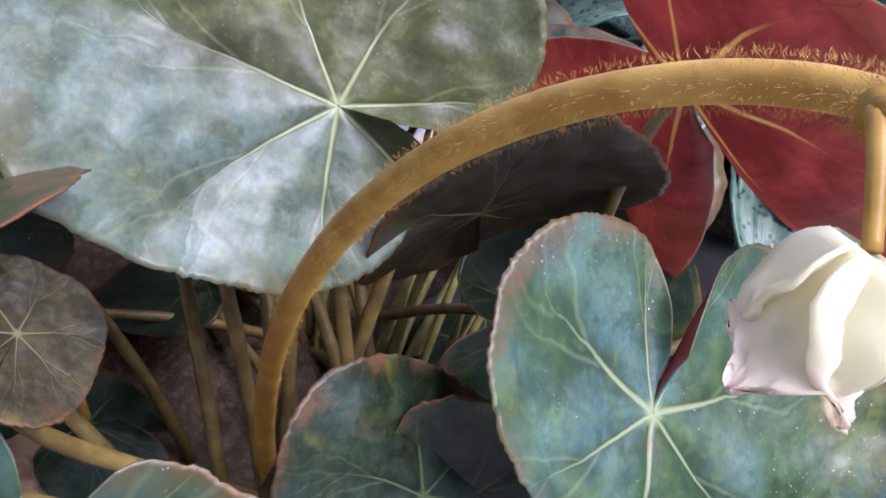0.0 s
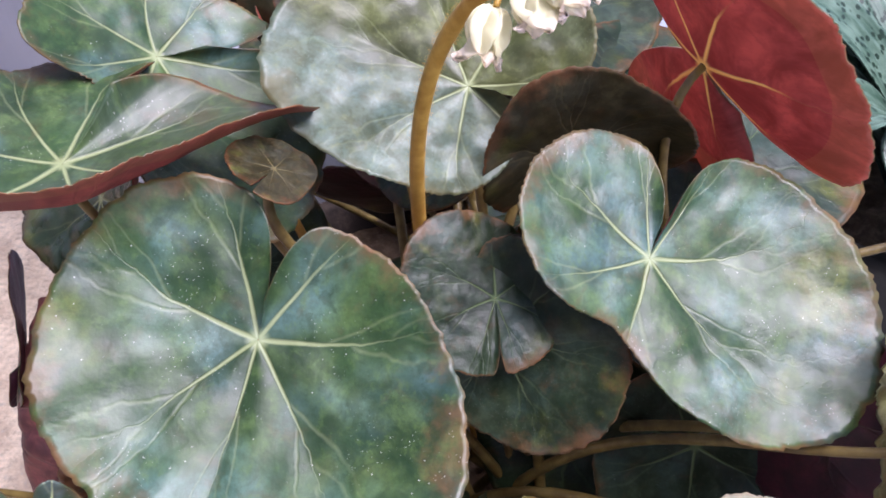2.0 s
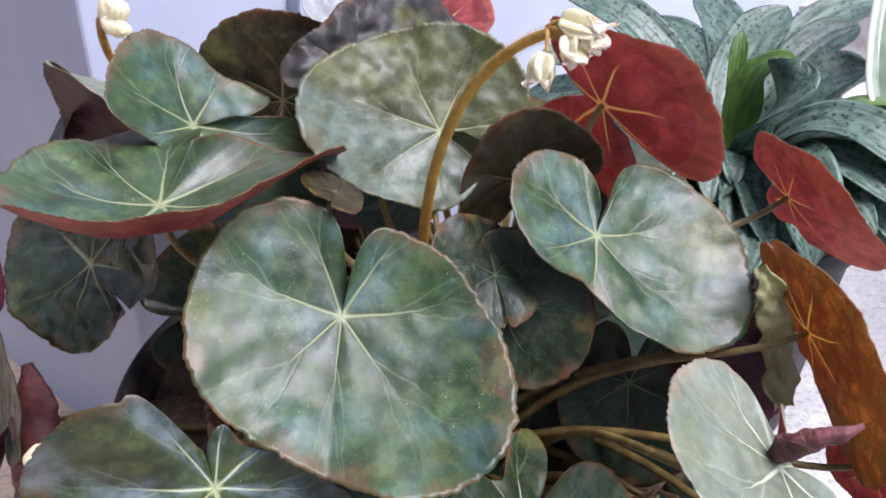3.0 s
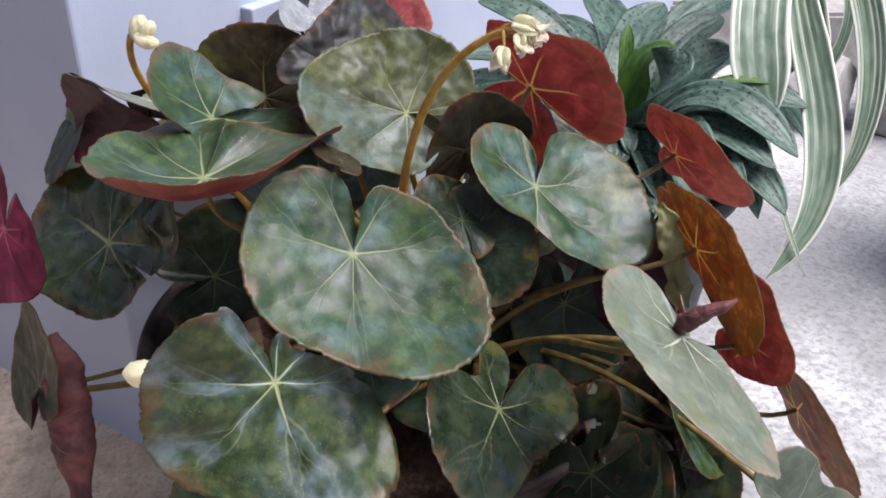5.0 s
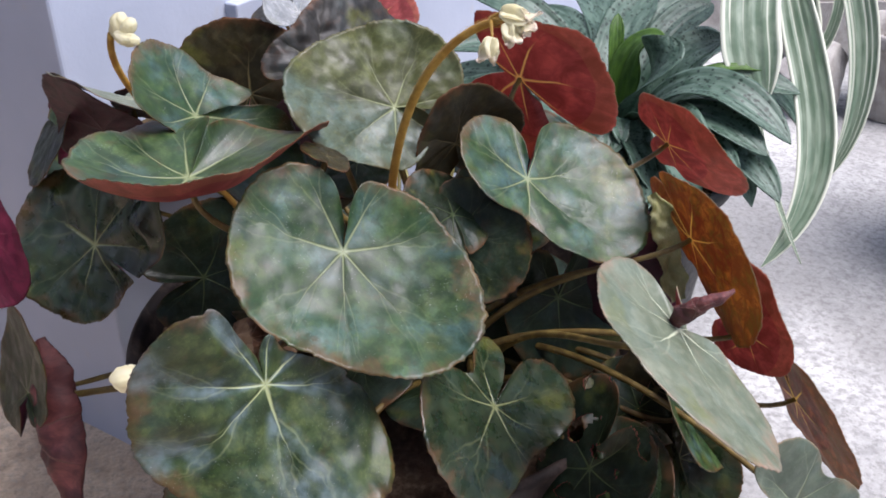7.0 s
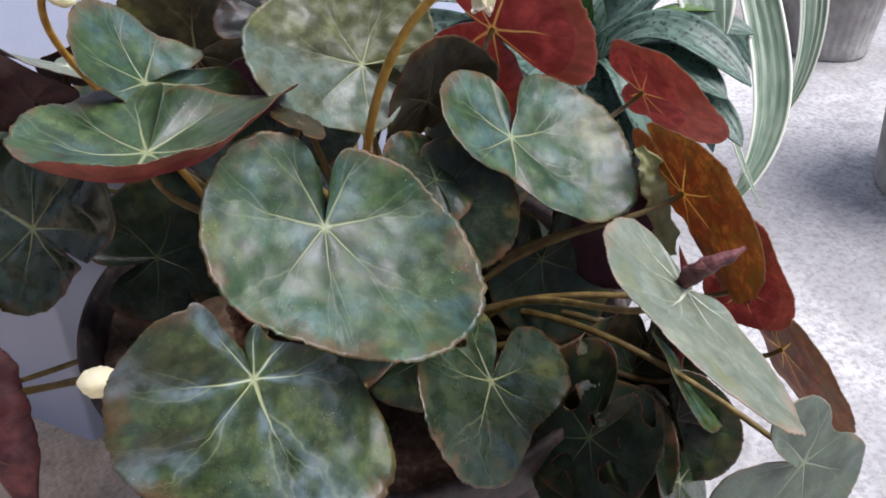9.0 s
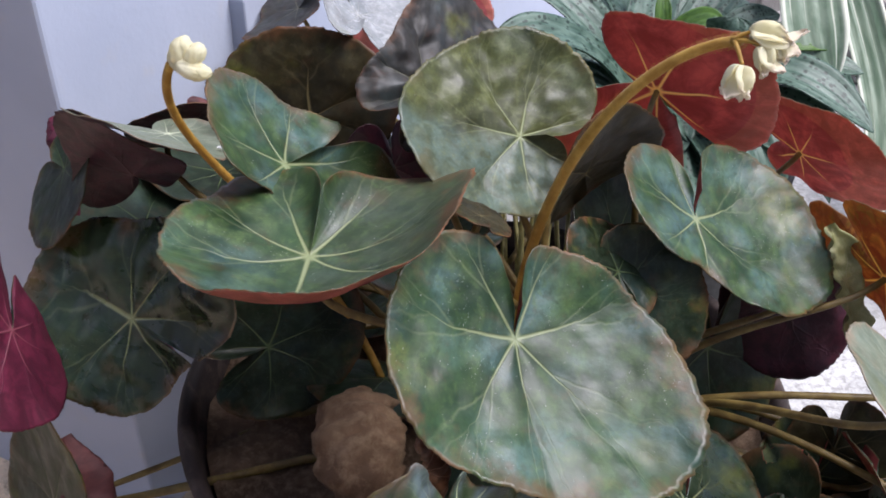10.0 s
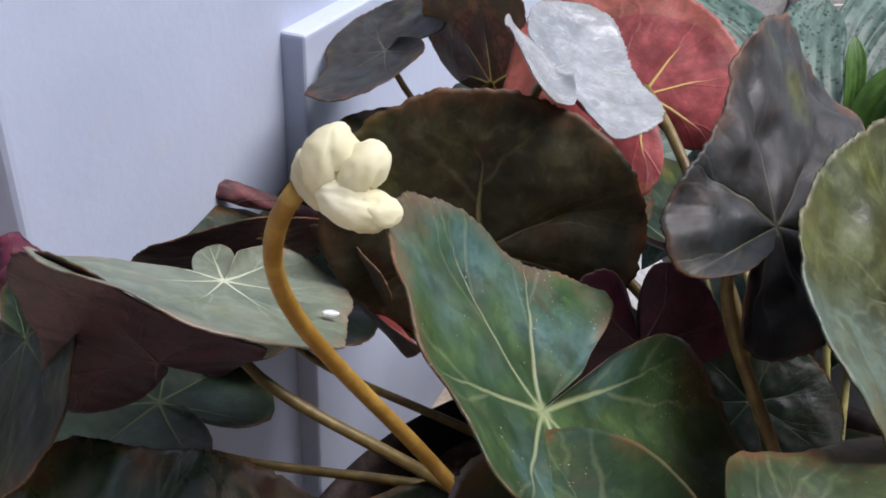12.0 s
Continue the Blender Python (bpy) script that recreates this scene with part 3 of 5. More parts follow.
def soil_disc(r, z, rise):
    bm = bmesh.new()
    rows, cols = 26, 72
    prev = None
    mid = bm.verts.new((0, 0, z + rise))
    for i in range(1, rows + 1):
        ringv = []
        rr = r * i / rows
        for k in range(cols):
            a = 2 * math.pi * k / cols
            x, y = rr * math.cos(a), rr * math.sin(a)
            ringv.append(bm.verts.new((x, y, z + rise * (1 - (i / rows) ** 2) + 0.006 * noise.fractal(Vector((x * 45, y * 45, 2)), 0.7, 2.0, 4))))
        for k in range(cols):
            if prev:
                bm.faces.new((prev[k], ringv[k], ringv[(k + 1) % cols], prev[(k + 1) % cols]))
            else:
                bm.faces.new((mid, ringv[k], ringv[(k + 1) % cols]))
        prev = ringv
    return smooth(bm)


part("soil", soil_disc(0.134, 0.184, 0.008), SOIL, pot, "dry crumbly brown potting soil")

begonia = thing("begonia", (CROWN.x, CROWN.y, 0.183), "begonia plant with round mottled green leaves, red undersides", "plant")
begonia_leaf(
    at=(-0.0107, -0.0664, 0.3133), turn=(-17.0, 41.2, -87.5), size=0.0468,
    lobes=(0.235, 0.032, -0.067, 0.119, -0.027, 0.020, -0.034, 0.008), bend=(0.236, 0.022, 0.001, 0.017, 0.019),
    top="green", quilt=0.048, notch=0.09, label="broad mottled green heart-shaped leaf with pale veins")
begonia_leaf(
    at=(0.0072, 0.0266, 0.3376), turn=(-46.2, -18.3, -171.3), size=0.0393,
    lobes=(0.304, -0.085, 0.044, 0.111, 0.062, 0.019, 0.008, 0.043), bend=(0.194, -0.020, 0.084, 0.012, -0.003),
    top="olive", quilt=0.10, wave=0.02, label="puckered olive and blue-green round leaf")
begonia_leaf(
    at=(0.0696, -0.0079, 0.3170), turn=(-30.1, 30.0, -88.5), size=0.0398,
    lobes=(-0.059, 0.282, -0.260, 0.099, -0.065, 0.008, -0.021, -0.018), bend=(0.109, -0.017, -0.044, -0.010, 0.032),
    top="green", quilt=0.055, label="cupped blue-green leaf with reddish rim")
begonia_leaf(
    at=(-0.0828, 0.0028, 0.3431), turn=(-45.9, -8.1, -111.4), size=0.0434,
    lobes=(0.027, 0.264, -0.169, -0.065, 0.024, -0.028, 0.047, -0.029), bend=(0.183, 0.082, 0.000, 0.006, 0.014),
    top="green", quilt=0.06, notch=0.06, swing=0.25, bite=((0.45, 0.55, 0.42),))
begonia_leaf(
    at=(-0.0745, -0.0498, 0.3385), turn=(-6.9, 3.3, -100.7), size=0.0501,
    lobes=(-0.166, 0.047, 0.175, -0.120, -0.049, 0.027, 0.012, -0.021), bend=(0.350, -0.155, 0.071, 0.363, 0.216),
    top="bronze", wave=0.08, bite=((2.24, 0.24, -0.05), (2.80, 0.20, 0.22)), notch=0.17, cup=0.26, lift=0.02, label="folded green leaf showing its red underside")
begonia_leaf(
    at=(-0.1562, 0.0352, 0.2538), turn=(-60.9, -13.2, 145.4), size=0.0481,
    lobes=(0.047, -0.115, -0.012, 0.154, 0.102, -0.067, -0.035, -0.005), bend=(0.112, -0.022, 0.132, -0.007, -0.009),
    top="deep", quilt=0.13, notch=0.015, lift=-0.01, root=(-0.06, 0.045, 0.19), sag=-0.02)
begonia_leaf(
    at=(-0.0365, -0.1196, 0.2871), turn=(13.3, 77.9, -38.1), size=0.0422,
    lobes=(0.283, -0.295, 0.089, 0.258, -0.028, 0.023, -0.026, 0.050), bend=(0.107, 0.210, 0.056, 0.019, 0.018),
    top="sheen_banded", quilt=0.11, cup=0.0, lift=0.0, wave=0.02, bite=((-2.80, 0.05, -0.07), (-2.98, 0.10, 0.32), (1.16, 0.05, 0.07)), label="torn green leaf with a ragged notch")
begonia_leaf(
    at=(0.0534, -0.0793, 0.2412), turn=(-41.9, -0.3, -105.5), size=0.0405,
    lobes=(-0.029, 0.087, 0.317, -0.230, -0.078, 0.035, 0.011, 0.045), bend=(-0.010, -0.088, -0.071, -0.020, 0.020),
    top="deep")
begonia_leaf(
    at=(0.0696, 0.0511, 0.3435), turn=(45.8, -59.1, -176.4), size=0.0505,
    lobes=(-0.453, -0.049, 0.100, 0.372, 0.190, -0.139, -0.043, -0.092), bend=(0.112, -0.050, -0.111, -0.007, 0.010),
    under="red", top="lit", root=(0.085, 0.075, 0.185), sag=-0.03, label="red underside of a large leaf with yellow veins")
begonia_leaf(
    at=(0.1566, 0.0788, 0.2951), turn=(-63.0, -9.4, -66.6), size=0.0352,
    lobes=(0.323, -0.016, 0.143, 0.036, 0.015, 0.058, -0.047, -0.039), bend=(0.081, -0.017, 0.057, 0.005, 0.002),
    under="red", top="lit")
begonia_leaf(
    at=(0.1471, -0.0203, 0.2924), turn=(-69.1, 28.3, -59.2), size=0.0389,
    lobes=(0.051, -0.078, 0.288, -0.156, 0.076, 0.078, 0.024, -0.012), bend=(0.059, -0.067, -0.053, -0.044, -0.003),
    under="orange", top="lit", label="orange-red translucent underside of a leaf")
begonia_leaf(
    at=(0.1258, -0.0896, 0.2911), turn=(-34.2, 17.4, -75.3), size=0.0405,
    lobes=(0.468, -0.344, 0.199, 0.104, -0.006, 0.023, 0.017, -0.022), bend=(0.046, 0.045, -0.042, -0.013, 0.003),
    top="pale", label="pale grey-green leaf seen edge-on")
begonia_leaf(
    at=(0.2179, -0.0163, 0.1920), turn=(-56.2, 46.1, -53.7), size=0.0377,
    lobes=(0.270, -0.163, 0.019, -0.033, 0.003, -0.011, -0.007, -0.034), bend=(0.047, -0.012, -0.009, -0.002, -0.005),
    under="umber", top="lit")
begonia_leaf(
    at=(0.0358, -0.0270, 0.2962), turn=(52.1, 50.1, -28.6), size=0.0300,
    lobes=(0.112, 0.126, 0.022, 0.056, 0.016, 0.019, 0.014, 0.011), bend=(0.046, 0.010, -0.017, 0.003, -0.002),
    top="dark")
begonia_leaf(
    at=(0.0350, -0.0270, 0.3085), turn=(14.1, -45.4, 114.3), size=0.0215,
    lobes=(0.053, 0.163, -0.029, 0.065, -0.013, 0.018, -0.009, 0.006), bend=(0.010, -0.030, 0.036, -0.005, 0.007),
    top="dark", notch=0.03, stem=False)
begonia_leaf(
    at=(0.0372, 0.0326, 0.3159), turn=(-159.0, -61.9, -75.0), size=0.0332,
    lobes=(0.10, -0.10, 0.05, 0.03, 0.02, 0.02, 0.02, 0.01), bend=(0.073, -0.141, -0.040, -0.021, -0.016),
    top="brown")
begonia_leaf(
    at=(-0.0754, 0.0890, 0.3189), turn=(-18.5, -78.9, 99.2), size=0.0358,
    lobes=(0.245, -0.008, -0.078, 0.013, -0.016, 0.016, -0.003, 0.011), bend=(0.091, -0.057, 0.100, 0.000, 0.003),
    top="brown", quilt=0.08)
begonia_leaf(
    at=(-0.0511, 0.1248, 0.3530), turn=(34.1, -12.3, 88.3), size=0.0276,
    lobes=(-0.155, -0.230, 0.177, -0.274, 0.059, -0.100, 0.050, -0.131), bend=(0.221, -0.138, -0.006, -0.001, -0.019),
    top="pale_gloss", quilt=0.06, label="leaf with its silvery shine put into the colour")
begonia_leaf(
    at=(-0.0290, 0.0385, 0.3535), turn=(45.0, -17.3, 45.3), size=0.0340,
    lobes=(0.36, 0.02, 0.34, -0.03, 0.06, 0.0, 0.0, 0.0), bend=(0.06, -0.20, 0.02, 0.02, 0.0),
    top="grey", quilt=0.17, wave=0.09, notch=0.16, under="maroon", label="long puckered grey-brown leaf")
begonia_leaf(
    at=(-0.1376, 0.0828, 0.3176), turn=(-10.5, -19.6, -101.1), size=0.0330,
    lobes=(0.405, 0.169, 0.245, -0.143, -0.063, -0.034, -0.034, 0.071), bend=(0.056, 0.047, -0.026, 0.003, -0.016),
    top="pale", under="maroon", root=(-0.02, 0.04, 0.185), sag=0.03)
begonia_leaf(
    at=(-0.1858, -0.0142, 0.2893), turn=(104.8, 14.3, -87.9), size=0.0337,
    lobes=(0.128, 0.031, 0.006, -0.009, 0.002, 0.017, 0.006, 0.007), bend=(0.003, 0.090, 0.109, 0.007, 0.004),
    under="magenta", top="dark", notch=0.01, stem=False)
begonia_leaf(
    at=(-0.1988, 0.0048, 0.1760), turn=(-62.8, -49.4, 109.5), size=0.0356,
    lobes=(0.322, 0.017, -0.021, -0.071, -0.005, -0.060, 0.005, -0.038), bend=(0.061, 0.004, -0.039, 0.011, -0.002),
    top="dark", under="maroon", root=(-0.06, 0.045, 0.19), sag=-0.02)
begonia_leaf(
    at=(-0.0400, -0.1180, 0.2130), turn=(-6.0, 33.0, -96.0), size=0.0450,
    lobes=(-0.002, -0.050, -0.005, 0.003, -0.020, -0.024, 0.029, -0.015), bend=(0.019, -0.023, -0.013, -0.000, 0.001),
    top="green")
begonia_leaf(
    at=(0.1770, -0.1179, 0.2221), turn=(82.9, 31.0, 15.5), size=0.0400,
    lobes=(-0.104, -0.328, 0.113, -0.078, 0.029, 0.026, -0.002, 0.033), bend=(0.027, -0.018, -0.008, 0.002, 0.001),
    top="sage")
begonia_leaf(
    at=(0.1388, -0.0929, 0.1861), turn=(61.2, -21.8, 78.8), size=0.0359,
    lobes=(0.066, -0.042, -0.022, -0.040, -0.006, -0.032, 0.008, -0.035), bend=(0.034, 0.004, -0.005, 0.000, 0.002),
    top="deep")
begonia_leaf(
    at=(0.1481, -0.0542, 0.2148), turn=(-46.8, 14.9, -74.2), size=0.0294,
    lobes=(0.164, 0.028, -0.057, -0.014, -0.035, -0.057, -0.002, -0.053), bend=(0.034, -0.067, 0.041, -0.003, 0.005),
    top="green")
begonia_leaf(
    at=(0.0982, -0.0820, 0.2063), turn=(-5.4, 56.1, -160.3), size=0.0362,
    lobes=(-0.171, -0.057, 0.001, 0.023, 0.016, -0.032, -0.004, -0.023), bend=(0.029, 0.005, 0.005, -0.000, 0.000),
    top="dark", holes=0.30)
begonia_leaf(
    at=(0.1718, -0.0439, 0.2559), turn=(-90.9, -4.2, -61.8), size=0.0267,
    lobes=(-0.049, -0.212, 0.037, 0.034, 0.051, 0.040, 0.028, -0.002), bend=(0.038, -0.011, 0.015, -0.001, -0.002),
    under="red", top="lit")
begonia_leaf(
    at=(-0.0184, -0.0383, 0.3427), turn=(25.5, 6.4, 94.9), size=0.0118,
    lobes=(-0.004, 0.050, 0.050, 0.010, 0.010, -0.037, -0.018, 0.002), bend=(0.019, -0.001, -0.007, 0.001, 0.000),
    top="brown", quilt=0.05, notch=0.01)
begonia_leaf(
    at=(-0.0833, 0.2507, 0.3134), turn=(-15.2, 16.7, 148.5), size=0.0317,
    lobes=(0.073, -0.017, -0.197, 0.013, -0.058, -0.067, 0.056, -0.063), bend=(0.089, -0.013, 0.008, 0.008, 0.005),
    top="grey")
begonia_leaf(
    at=(-0.0130, 0.1520, 0.3330), turn=(146.9, -30.3, 107.6), size=0.0370,
    lobes=(0.214, -0.118, 0.031, 0.002, 0.021, -0.005, 0.011, 0.029), bend=(-0.000, -0.044, 0.029, -0.006, -0.001),
    under="red", top="lit")
begonia_leaf(
    at=(-0.0442, 0.2243, 0.3092), turn=(-75.4, -34.6, -76.7), size=0.0375,
    lobes=(-0.085, -0.346, -0.075, -0.088, 0.004, -0.045, -0.016, -0.027), bend=(0.030, 0.015, -0.041, 0.006, 0.001),
    under="umber", top="dark")
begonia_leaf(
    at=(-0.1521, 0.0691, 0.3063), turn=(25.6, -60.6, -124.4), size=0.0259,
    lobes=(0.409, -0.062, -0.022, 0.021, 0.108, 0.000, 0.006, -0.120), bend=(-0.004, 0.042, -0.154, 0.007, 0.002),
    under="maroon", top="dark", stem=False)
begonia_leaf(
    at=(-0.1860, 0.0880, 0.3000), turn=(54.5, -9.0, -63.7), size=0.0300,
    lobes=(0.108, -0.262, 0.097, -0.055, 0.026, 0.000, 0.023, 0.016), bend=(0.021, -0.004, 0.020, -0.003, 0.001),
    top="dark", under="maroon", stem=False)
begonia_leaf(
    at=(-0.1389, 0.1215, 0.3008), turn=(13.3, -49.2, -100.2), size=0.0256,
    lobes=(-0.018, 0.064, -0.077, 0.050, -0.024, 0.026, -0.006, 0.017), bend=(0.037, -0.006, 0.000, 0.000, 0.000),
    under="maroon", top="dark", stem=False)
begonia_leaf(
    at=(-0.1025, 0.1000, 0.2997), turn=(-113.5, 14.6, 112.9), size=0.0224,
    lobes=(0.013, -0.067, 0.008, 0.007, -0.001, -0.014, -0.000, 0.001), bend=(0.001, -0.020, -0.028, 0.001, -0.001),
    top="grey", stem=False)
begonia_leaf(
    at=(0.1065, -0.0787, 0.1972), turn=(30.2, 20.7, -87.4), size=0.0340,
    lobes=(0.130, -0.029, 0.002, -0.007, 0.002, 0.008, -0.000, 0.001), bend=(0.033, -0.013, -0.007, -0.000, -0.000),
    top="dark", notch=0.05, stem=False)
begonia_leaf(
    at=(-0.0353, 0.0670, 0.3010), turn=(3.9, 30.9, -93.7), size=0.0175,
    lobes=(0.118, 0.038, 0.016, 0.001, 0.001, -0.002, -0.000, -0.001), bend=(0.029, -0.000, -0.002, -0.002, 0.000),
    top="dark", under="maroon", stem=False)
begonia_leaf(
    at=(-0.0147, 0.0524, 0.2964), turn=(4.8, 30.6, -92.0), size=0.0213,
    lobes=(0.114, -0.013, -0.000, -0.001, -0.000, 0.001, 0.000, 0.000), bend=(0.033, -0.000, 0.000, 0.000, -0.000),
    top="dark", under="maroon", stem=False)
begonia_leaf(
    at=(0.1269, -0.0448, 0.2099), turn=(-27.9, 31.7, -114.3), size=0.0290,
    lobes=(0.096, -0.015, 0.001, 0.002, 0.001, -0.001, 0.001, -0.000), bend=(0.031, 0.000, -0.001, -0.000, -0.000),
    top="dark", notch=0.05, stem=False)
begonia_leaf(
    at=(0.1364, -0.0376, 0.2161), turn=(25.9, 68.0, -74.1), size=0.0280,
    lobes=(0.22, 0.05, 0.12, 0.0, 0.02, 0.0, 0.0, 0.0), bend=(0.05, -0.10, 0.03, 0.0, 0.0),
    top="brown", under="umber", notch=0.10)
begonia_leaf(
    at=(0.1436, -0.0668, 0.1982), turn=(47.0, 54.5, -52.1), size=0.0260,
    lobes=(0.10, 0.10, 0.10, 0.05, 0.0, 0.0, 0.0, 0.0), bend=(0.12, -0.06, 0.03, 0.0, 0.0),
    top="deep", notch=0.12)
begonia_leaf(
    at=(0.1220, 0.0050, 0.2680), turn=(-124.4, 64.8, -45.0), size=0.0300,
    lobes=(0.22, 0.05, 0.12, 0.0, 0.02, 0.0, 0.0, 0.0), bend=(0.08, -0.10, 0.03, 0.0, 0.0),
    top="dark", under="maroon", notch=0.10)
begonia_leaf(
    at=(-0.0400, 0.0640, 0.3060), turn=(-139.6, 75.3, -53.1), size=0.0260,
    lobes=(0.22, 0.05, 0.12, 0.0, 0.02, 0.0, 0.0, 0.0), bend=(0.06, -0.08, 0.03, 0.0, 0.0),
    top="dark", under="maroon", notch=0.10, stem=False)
# dark fillers, added for shade, close the clump towards the wall and behind it
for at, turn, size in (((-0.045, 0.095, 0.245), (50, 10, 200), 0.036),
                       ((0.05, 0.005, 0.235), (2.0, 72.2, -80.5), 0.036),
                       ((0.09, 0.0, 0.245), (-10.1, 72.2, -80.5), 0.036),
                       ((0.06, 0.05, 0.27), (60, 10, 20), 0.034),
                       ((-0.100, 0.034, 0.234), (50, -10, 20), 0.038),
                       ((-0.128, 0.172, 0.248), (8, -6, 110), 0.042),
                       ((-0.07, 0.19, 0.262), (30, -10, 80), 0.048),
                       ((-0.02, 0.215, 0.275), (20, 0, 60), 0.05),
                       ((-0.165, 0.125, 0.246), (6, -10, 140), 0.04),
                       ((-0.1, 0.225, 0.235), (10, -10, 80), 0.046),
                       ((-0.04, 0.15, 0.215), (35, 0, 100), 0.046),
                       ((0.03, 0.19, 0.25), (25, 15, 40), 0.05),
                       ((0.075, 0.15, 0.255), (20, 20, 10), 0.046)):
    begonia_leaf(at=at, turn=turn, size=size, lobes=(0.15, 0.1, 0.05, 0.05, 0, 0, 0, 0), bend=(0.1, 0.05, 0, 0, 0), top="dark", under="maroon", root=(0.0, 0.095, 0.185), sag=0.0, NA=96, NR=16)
# a yellowed leaf, torn to a crinkled strip, hangs between the orange leaf and the pale one
def crinkled_strip(curve, widths, material, label, fold=0.5):
    """A withered strip of leaf with wavy, toothed edges and cross wrinkles."""
    N, S = 70, 14
    verts, uvs, faces = [], [], []
    side = Vector((1, 0.2, 0))
    for i, (p, t) in enumerate(bezier([Vector(v) for v in curve], N)):
        u = i / (N - 1)
        side = (side - t * side.dot(t)).normalized()
        up = t.cross(side)
        x = u * (len(widths) - 1)
        k = min(int(x), len(widths) - 2)
        half = widths[k] + (widths[k + 1] - widths[k]) * (x - k)
        for j in range(S + 1):
            v = 2 * j / S - 1
            reach = half * v * (1 + 0.25 * noise.noise(Vector((u * 11, v, 3.0))) + 0.10 * noise.noise(Vector((u * 45, v, 6.0))))
            rise = fold * half * (v * v - 0.4) + 0.0022 * noise.noise(Vector((u * 9, v * 1.5, 1.0))) + 0.0016 * math.sin(u * 30 + v * 2) * abs(v)
            verts.append(p + side * reach + up * rise - begonia.location)
            uvs.append((u * 2 - 1, v * 0.4))
    n, W = len(verts), S + 1
    back = [v + Vector((0, 0.0006, 0)) for v in verts]
    for i in range(N - 1):
        for j in range(S):
            q = (i * W + j, i * W + j + 1, (i + 1) * W + j + 1, (i + 1) * W + j)
            faces += [q, tuple(n + v for v in reversed(q))]
        for a, b in ((i * W, (i + 1) * W), ((i + 1) * W + S, i * W + S)):
            faces.append((a, b, n + b, n + a))
    me = bpy.data.meshes.new("leaf")
    me.from_pydata(verts + back, [], faces)
    me.polygons.foreach_set("use_smooth", [True] * len(faces))
    both = uvs + uvs
    for layer in ("leaf", "veins"):
        me.uv_layers.new(name=layer).data.foreach_set("uv", [c for l in me.loops for c in both[l.vertex_index]])
    return part("leaf", me, material, begonia, label)


crinkled_strip([(0.1305, 0.0010, 0.3040), (0.1390, -0.0050, 0.2930), (0.1375, -0.0140, 0.2780), (0.1440, -0.0230, 0.2590)], (0.0020, 0.0050, 0.0082, 0.0070, 0.0055, 0.0070, 0.0040), TOP["yellow"], "crinkled pale yellow strip of a withered leaf")
# small filler leaves low in the clump, their shade put into the dark colour
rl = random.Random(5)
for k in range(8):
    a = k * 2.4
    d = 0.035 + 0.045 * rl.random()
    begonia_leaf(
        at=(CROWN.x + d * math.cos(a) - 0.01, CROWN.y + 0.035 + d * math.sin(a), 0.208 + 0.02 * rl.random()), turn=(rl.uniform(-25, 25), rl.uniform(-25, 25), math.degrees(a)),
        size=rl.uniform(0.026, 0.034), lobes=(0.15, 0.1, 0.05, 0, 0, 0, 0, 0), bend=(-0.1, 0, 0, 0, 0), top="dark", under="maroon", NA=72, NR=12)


def curled_leaf(curve, widths, material, label):
    """A withered leaf rolled up lengthwise: a wrinkled scroll with an open seam."""
    N, S = 60, 28
    pts = bezier([Vector(v) for v in curve], N)
    verts, uvs, faces = [], [], []
    side = Vector((1, 0, 0))
    for i, (p, t) in enumerate(pts):
        u = i / (N - 1)
        side = (side - t * side.dot(t)).normalized()
        up = t.cross(side)
        x = u * (len(widths) - 1)
        k = min(int(x), len(widths) - 2)
        s = x - k
        s = s * s * (3 - 2 * s)
        r = widths[k] * (1 - s) + widths[k + 1] * s
        for j in range(S + 1):
            a = 0.4 + 7.4 * j / S
            rr = r * (1.08 - 0.32 * j / S) * (1 + 0.32 * noise.noise(Vector((u * 9, math.cos(a) * 1.2, math.sin(a) * 1.2))) + 0.12 * noise.noise(Vector((u * 24, math.cos(a) * 3, math.sin(a) * 3))))
            verts.append(p + side * math.cos(a) * rr + up * math.sin(a) * rr * 0.7 - begonia.location)
            uvs.append((u * 2 - 1, j / S - 0.5))
    n, W = len(verts), S + 1
    inner = [v + Vector((0, 0.0008, 0)) for v in verts]
    for i in range(N - 1):
        for j in range(S):
            q = (i * W + j, i * W + j + 1, (i + 1) * W + j + 1, (i + 1) * W + j)
            faces += [q, tuple(n + v for v in reversed(q))]
        for a, b in ((i * W, (i + 1) * W), ((i + 1) * W + S, i * W + S)):
            faces.append((a, b, n + b, n + a))
    me = bpy.data.meshes.new("leaf")
    me.from_pydata(verts + inner, [], faces)
    me.polygons.foreach_set("use_smooth", [True] * len(faces))
    both = uvs + uvs
    for layer in ("leaf", "veins"):
        me.uv_layers.new(name=layer).data.foreach_set("uv", [c for l in me.loops for c in both[l.vertex_index]])
    return part("leaf", me, material, begonia, label)


DRYEDGE = leaf_under("dry_leaf_edge", (0.07, 0.03, 0.012), (0.17, 0.075, 0.03), vein=(0.2, 0.1, 0.05), glow=(0.3, 0.1, 0.03), share=0.12, rough=0.6)
WITHERED = leaf_under("withered_leaf", (0.045, 0.012, 0.014), (0.17, 0.050, 0.046), vein=(0.12, 0.05, 0.04), glow=(0.2, 0.05, 0.04), share=0.05, rough=0.6)
curled_leaf([(-0.1925, 0.0208, 0.2007), (-0.1797, 0.0036, 0.1792), (-0.1743, -0.0197, 0.1501), (-0.1675, -0.0425, 0.1101)], (0.003, 0.011, 0.0135, 0.0125, 0.007, 0.0025), WITHERED, "withered maroon leaf rolled up and hanging down")
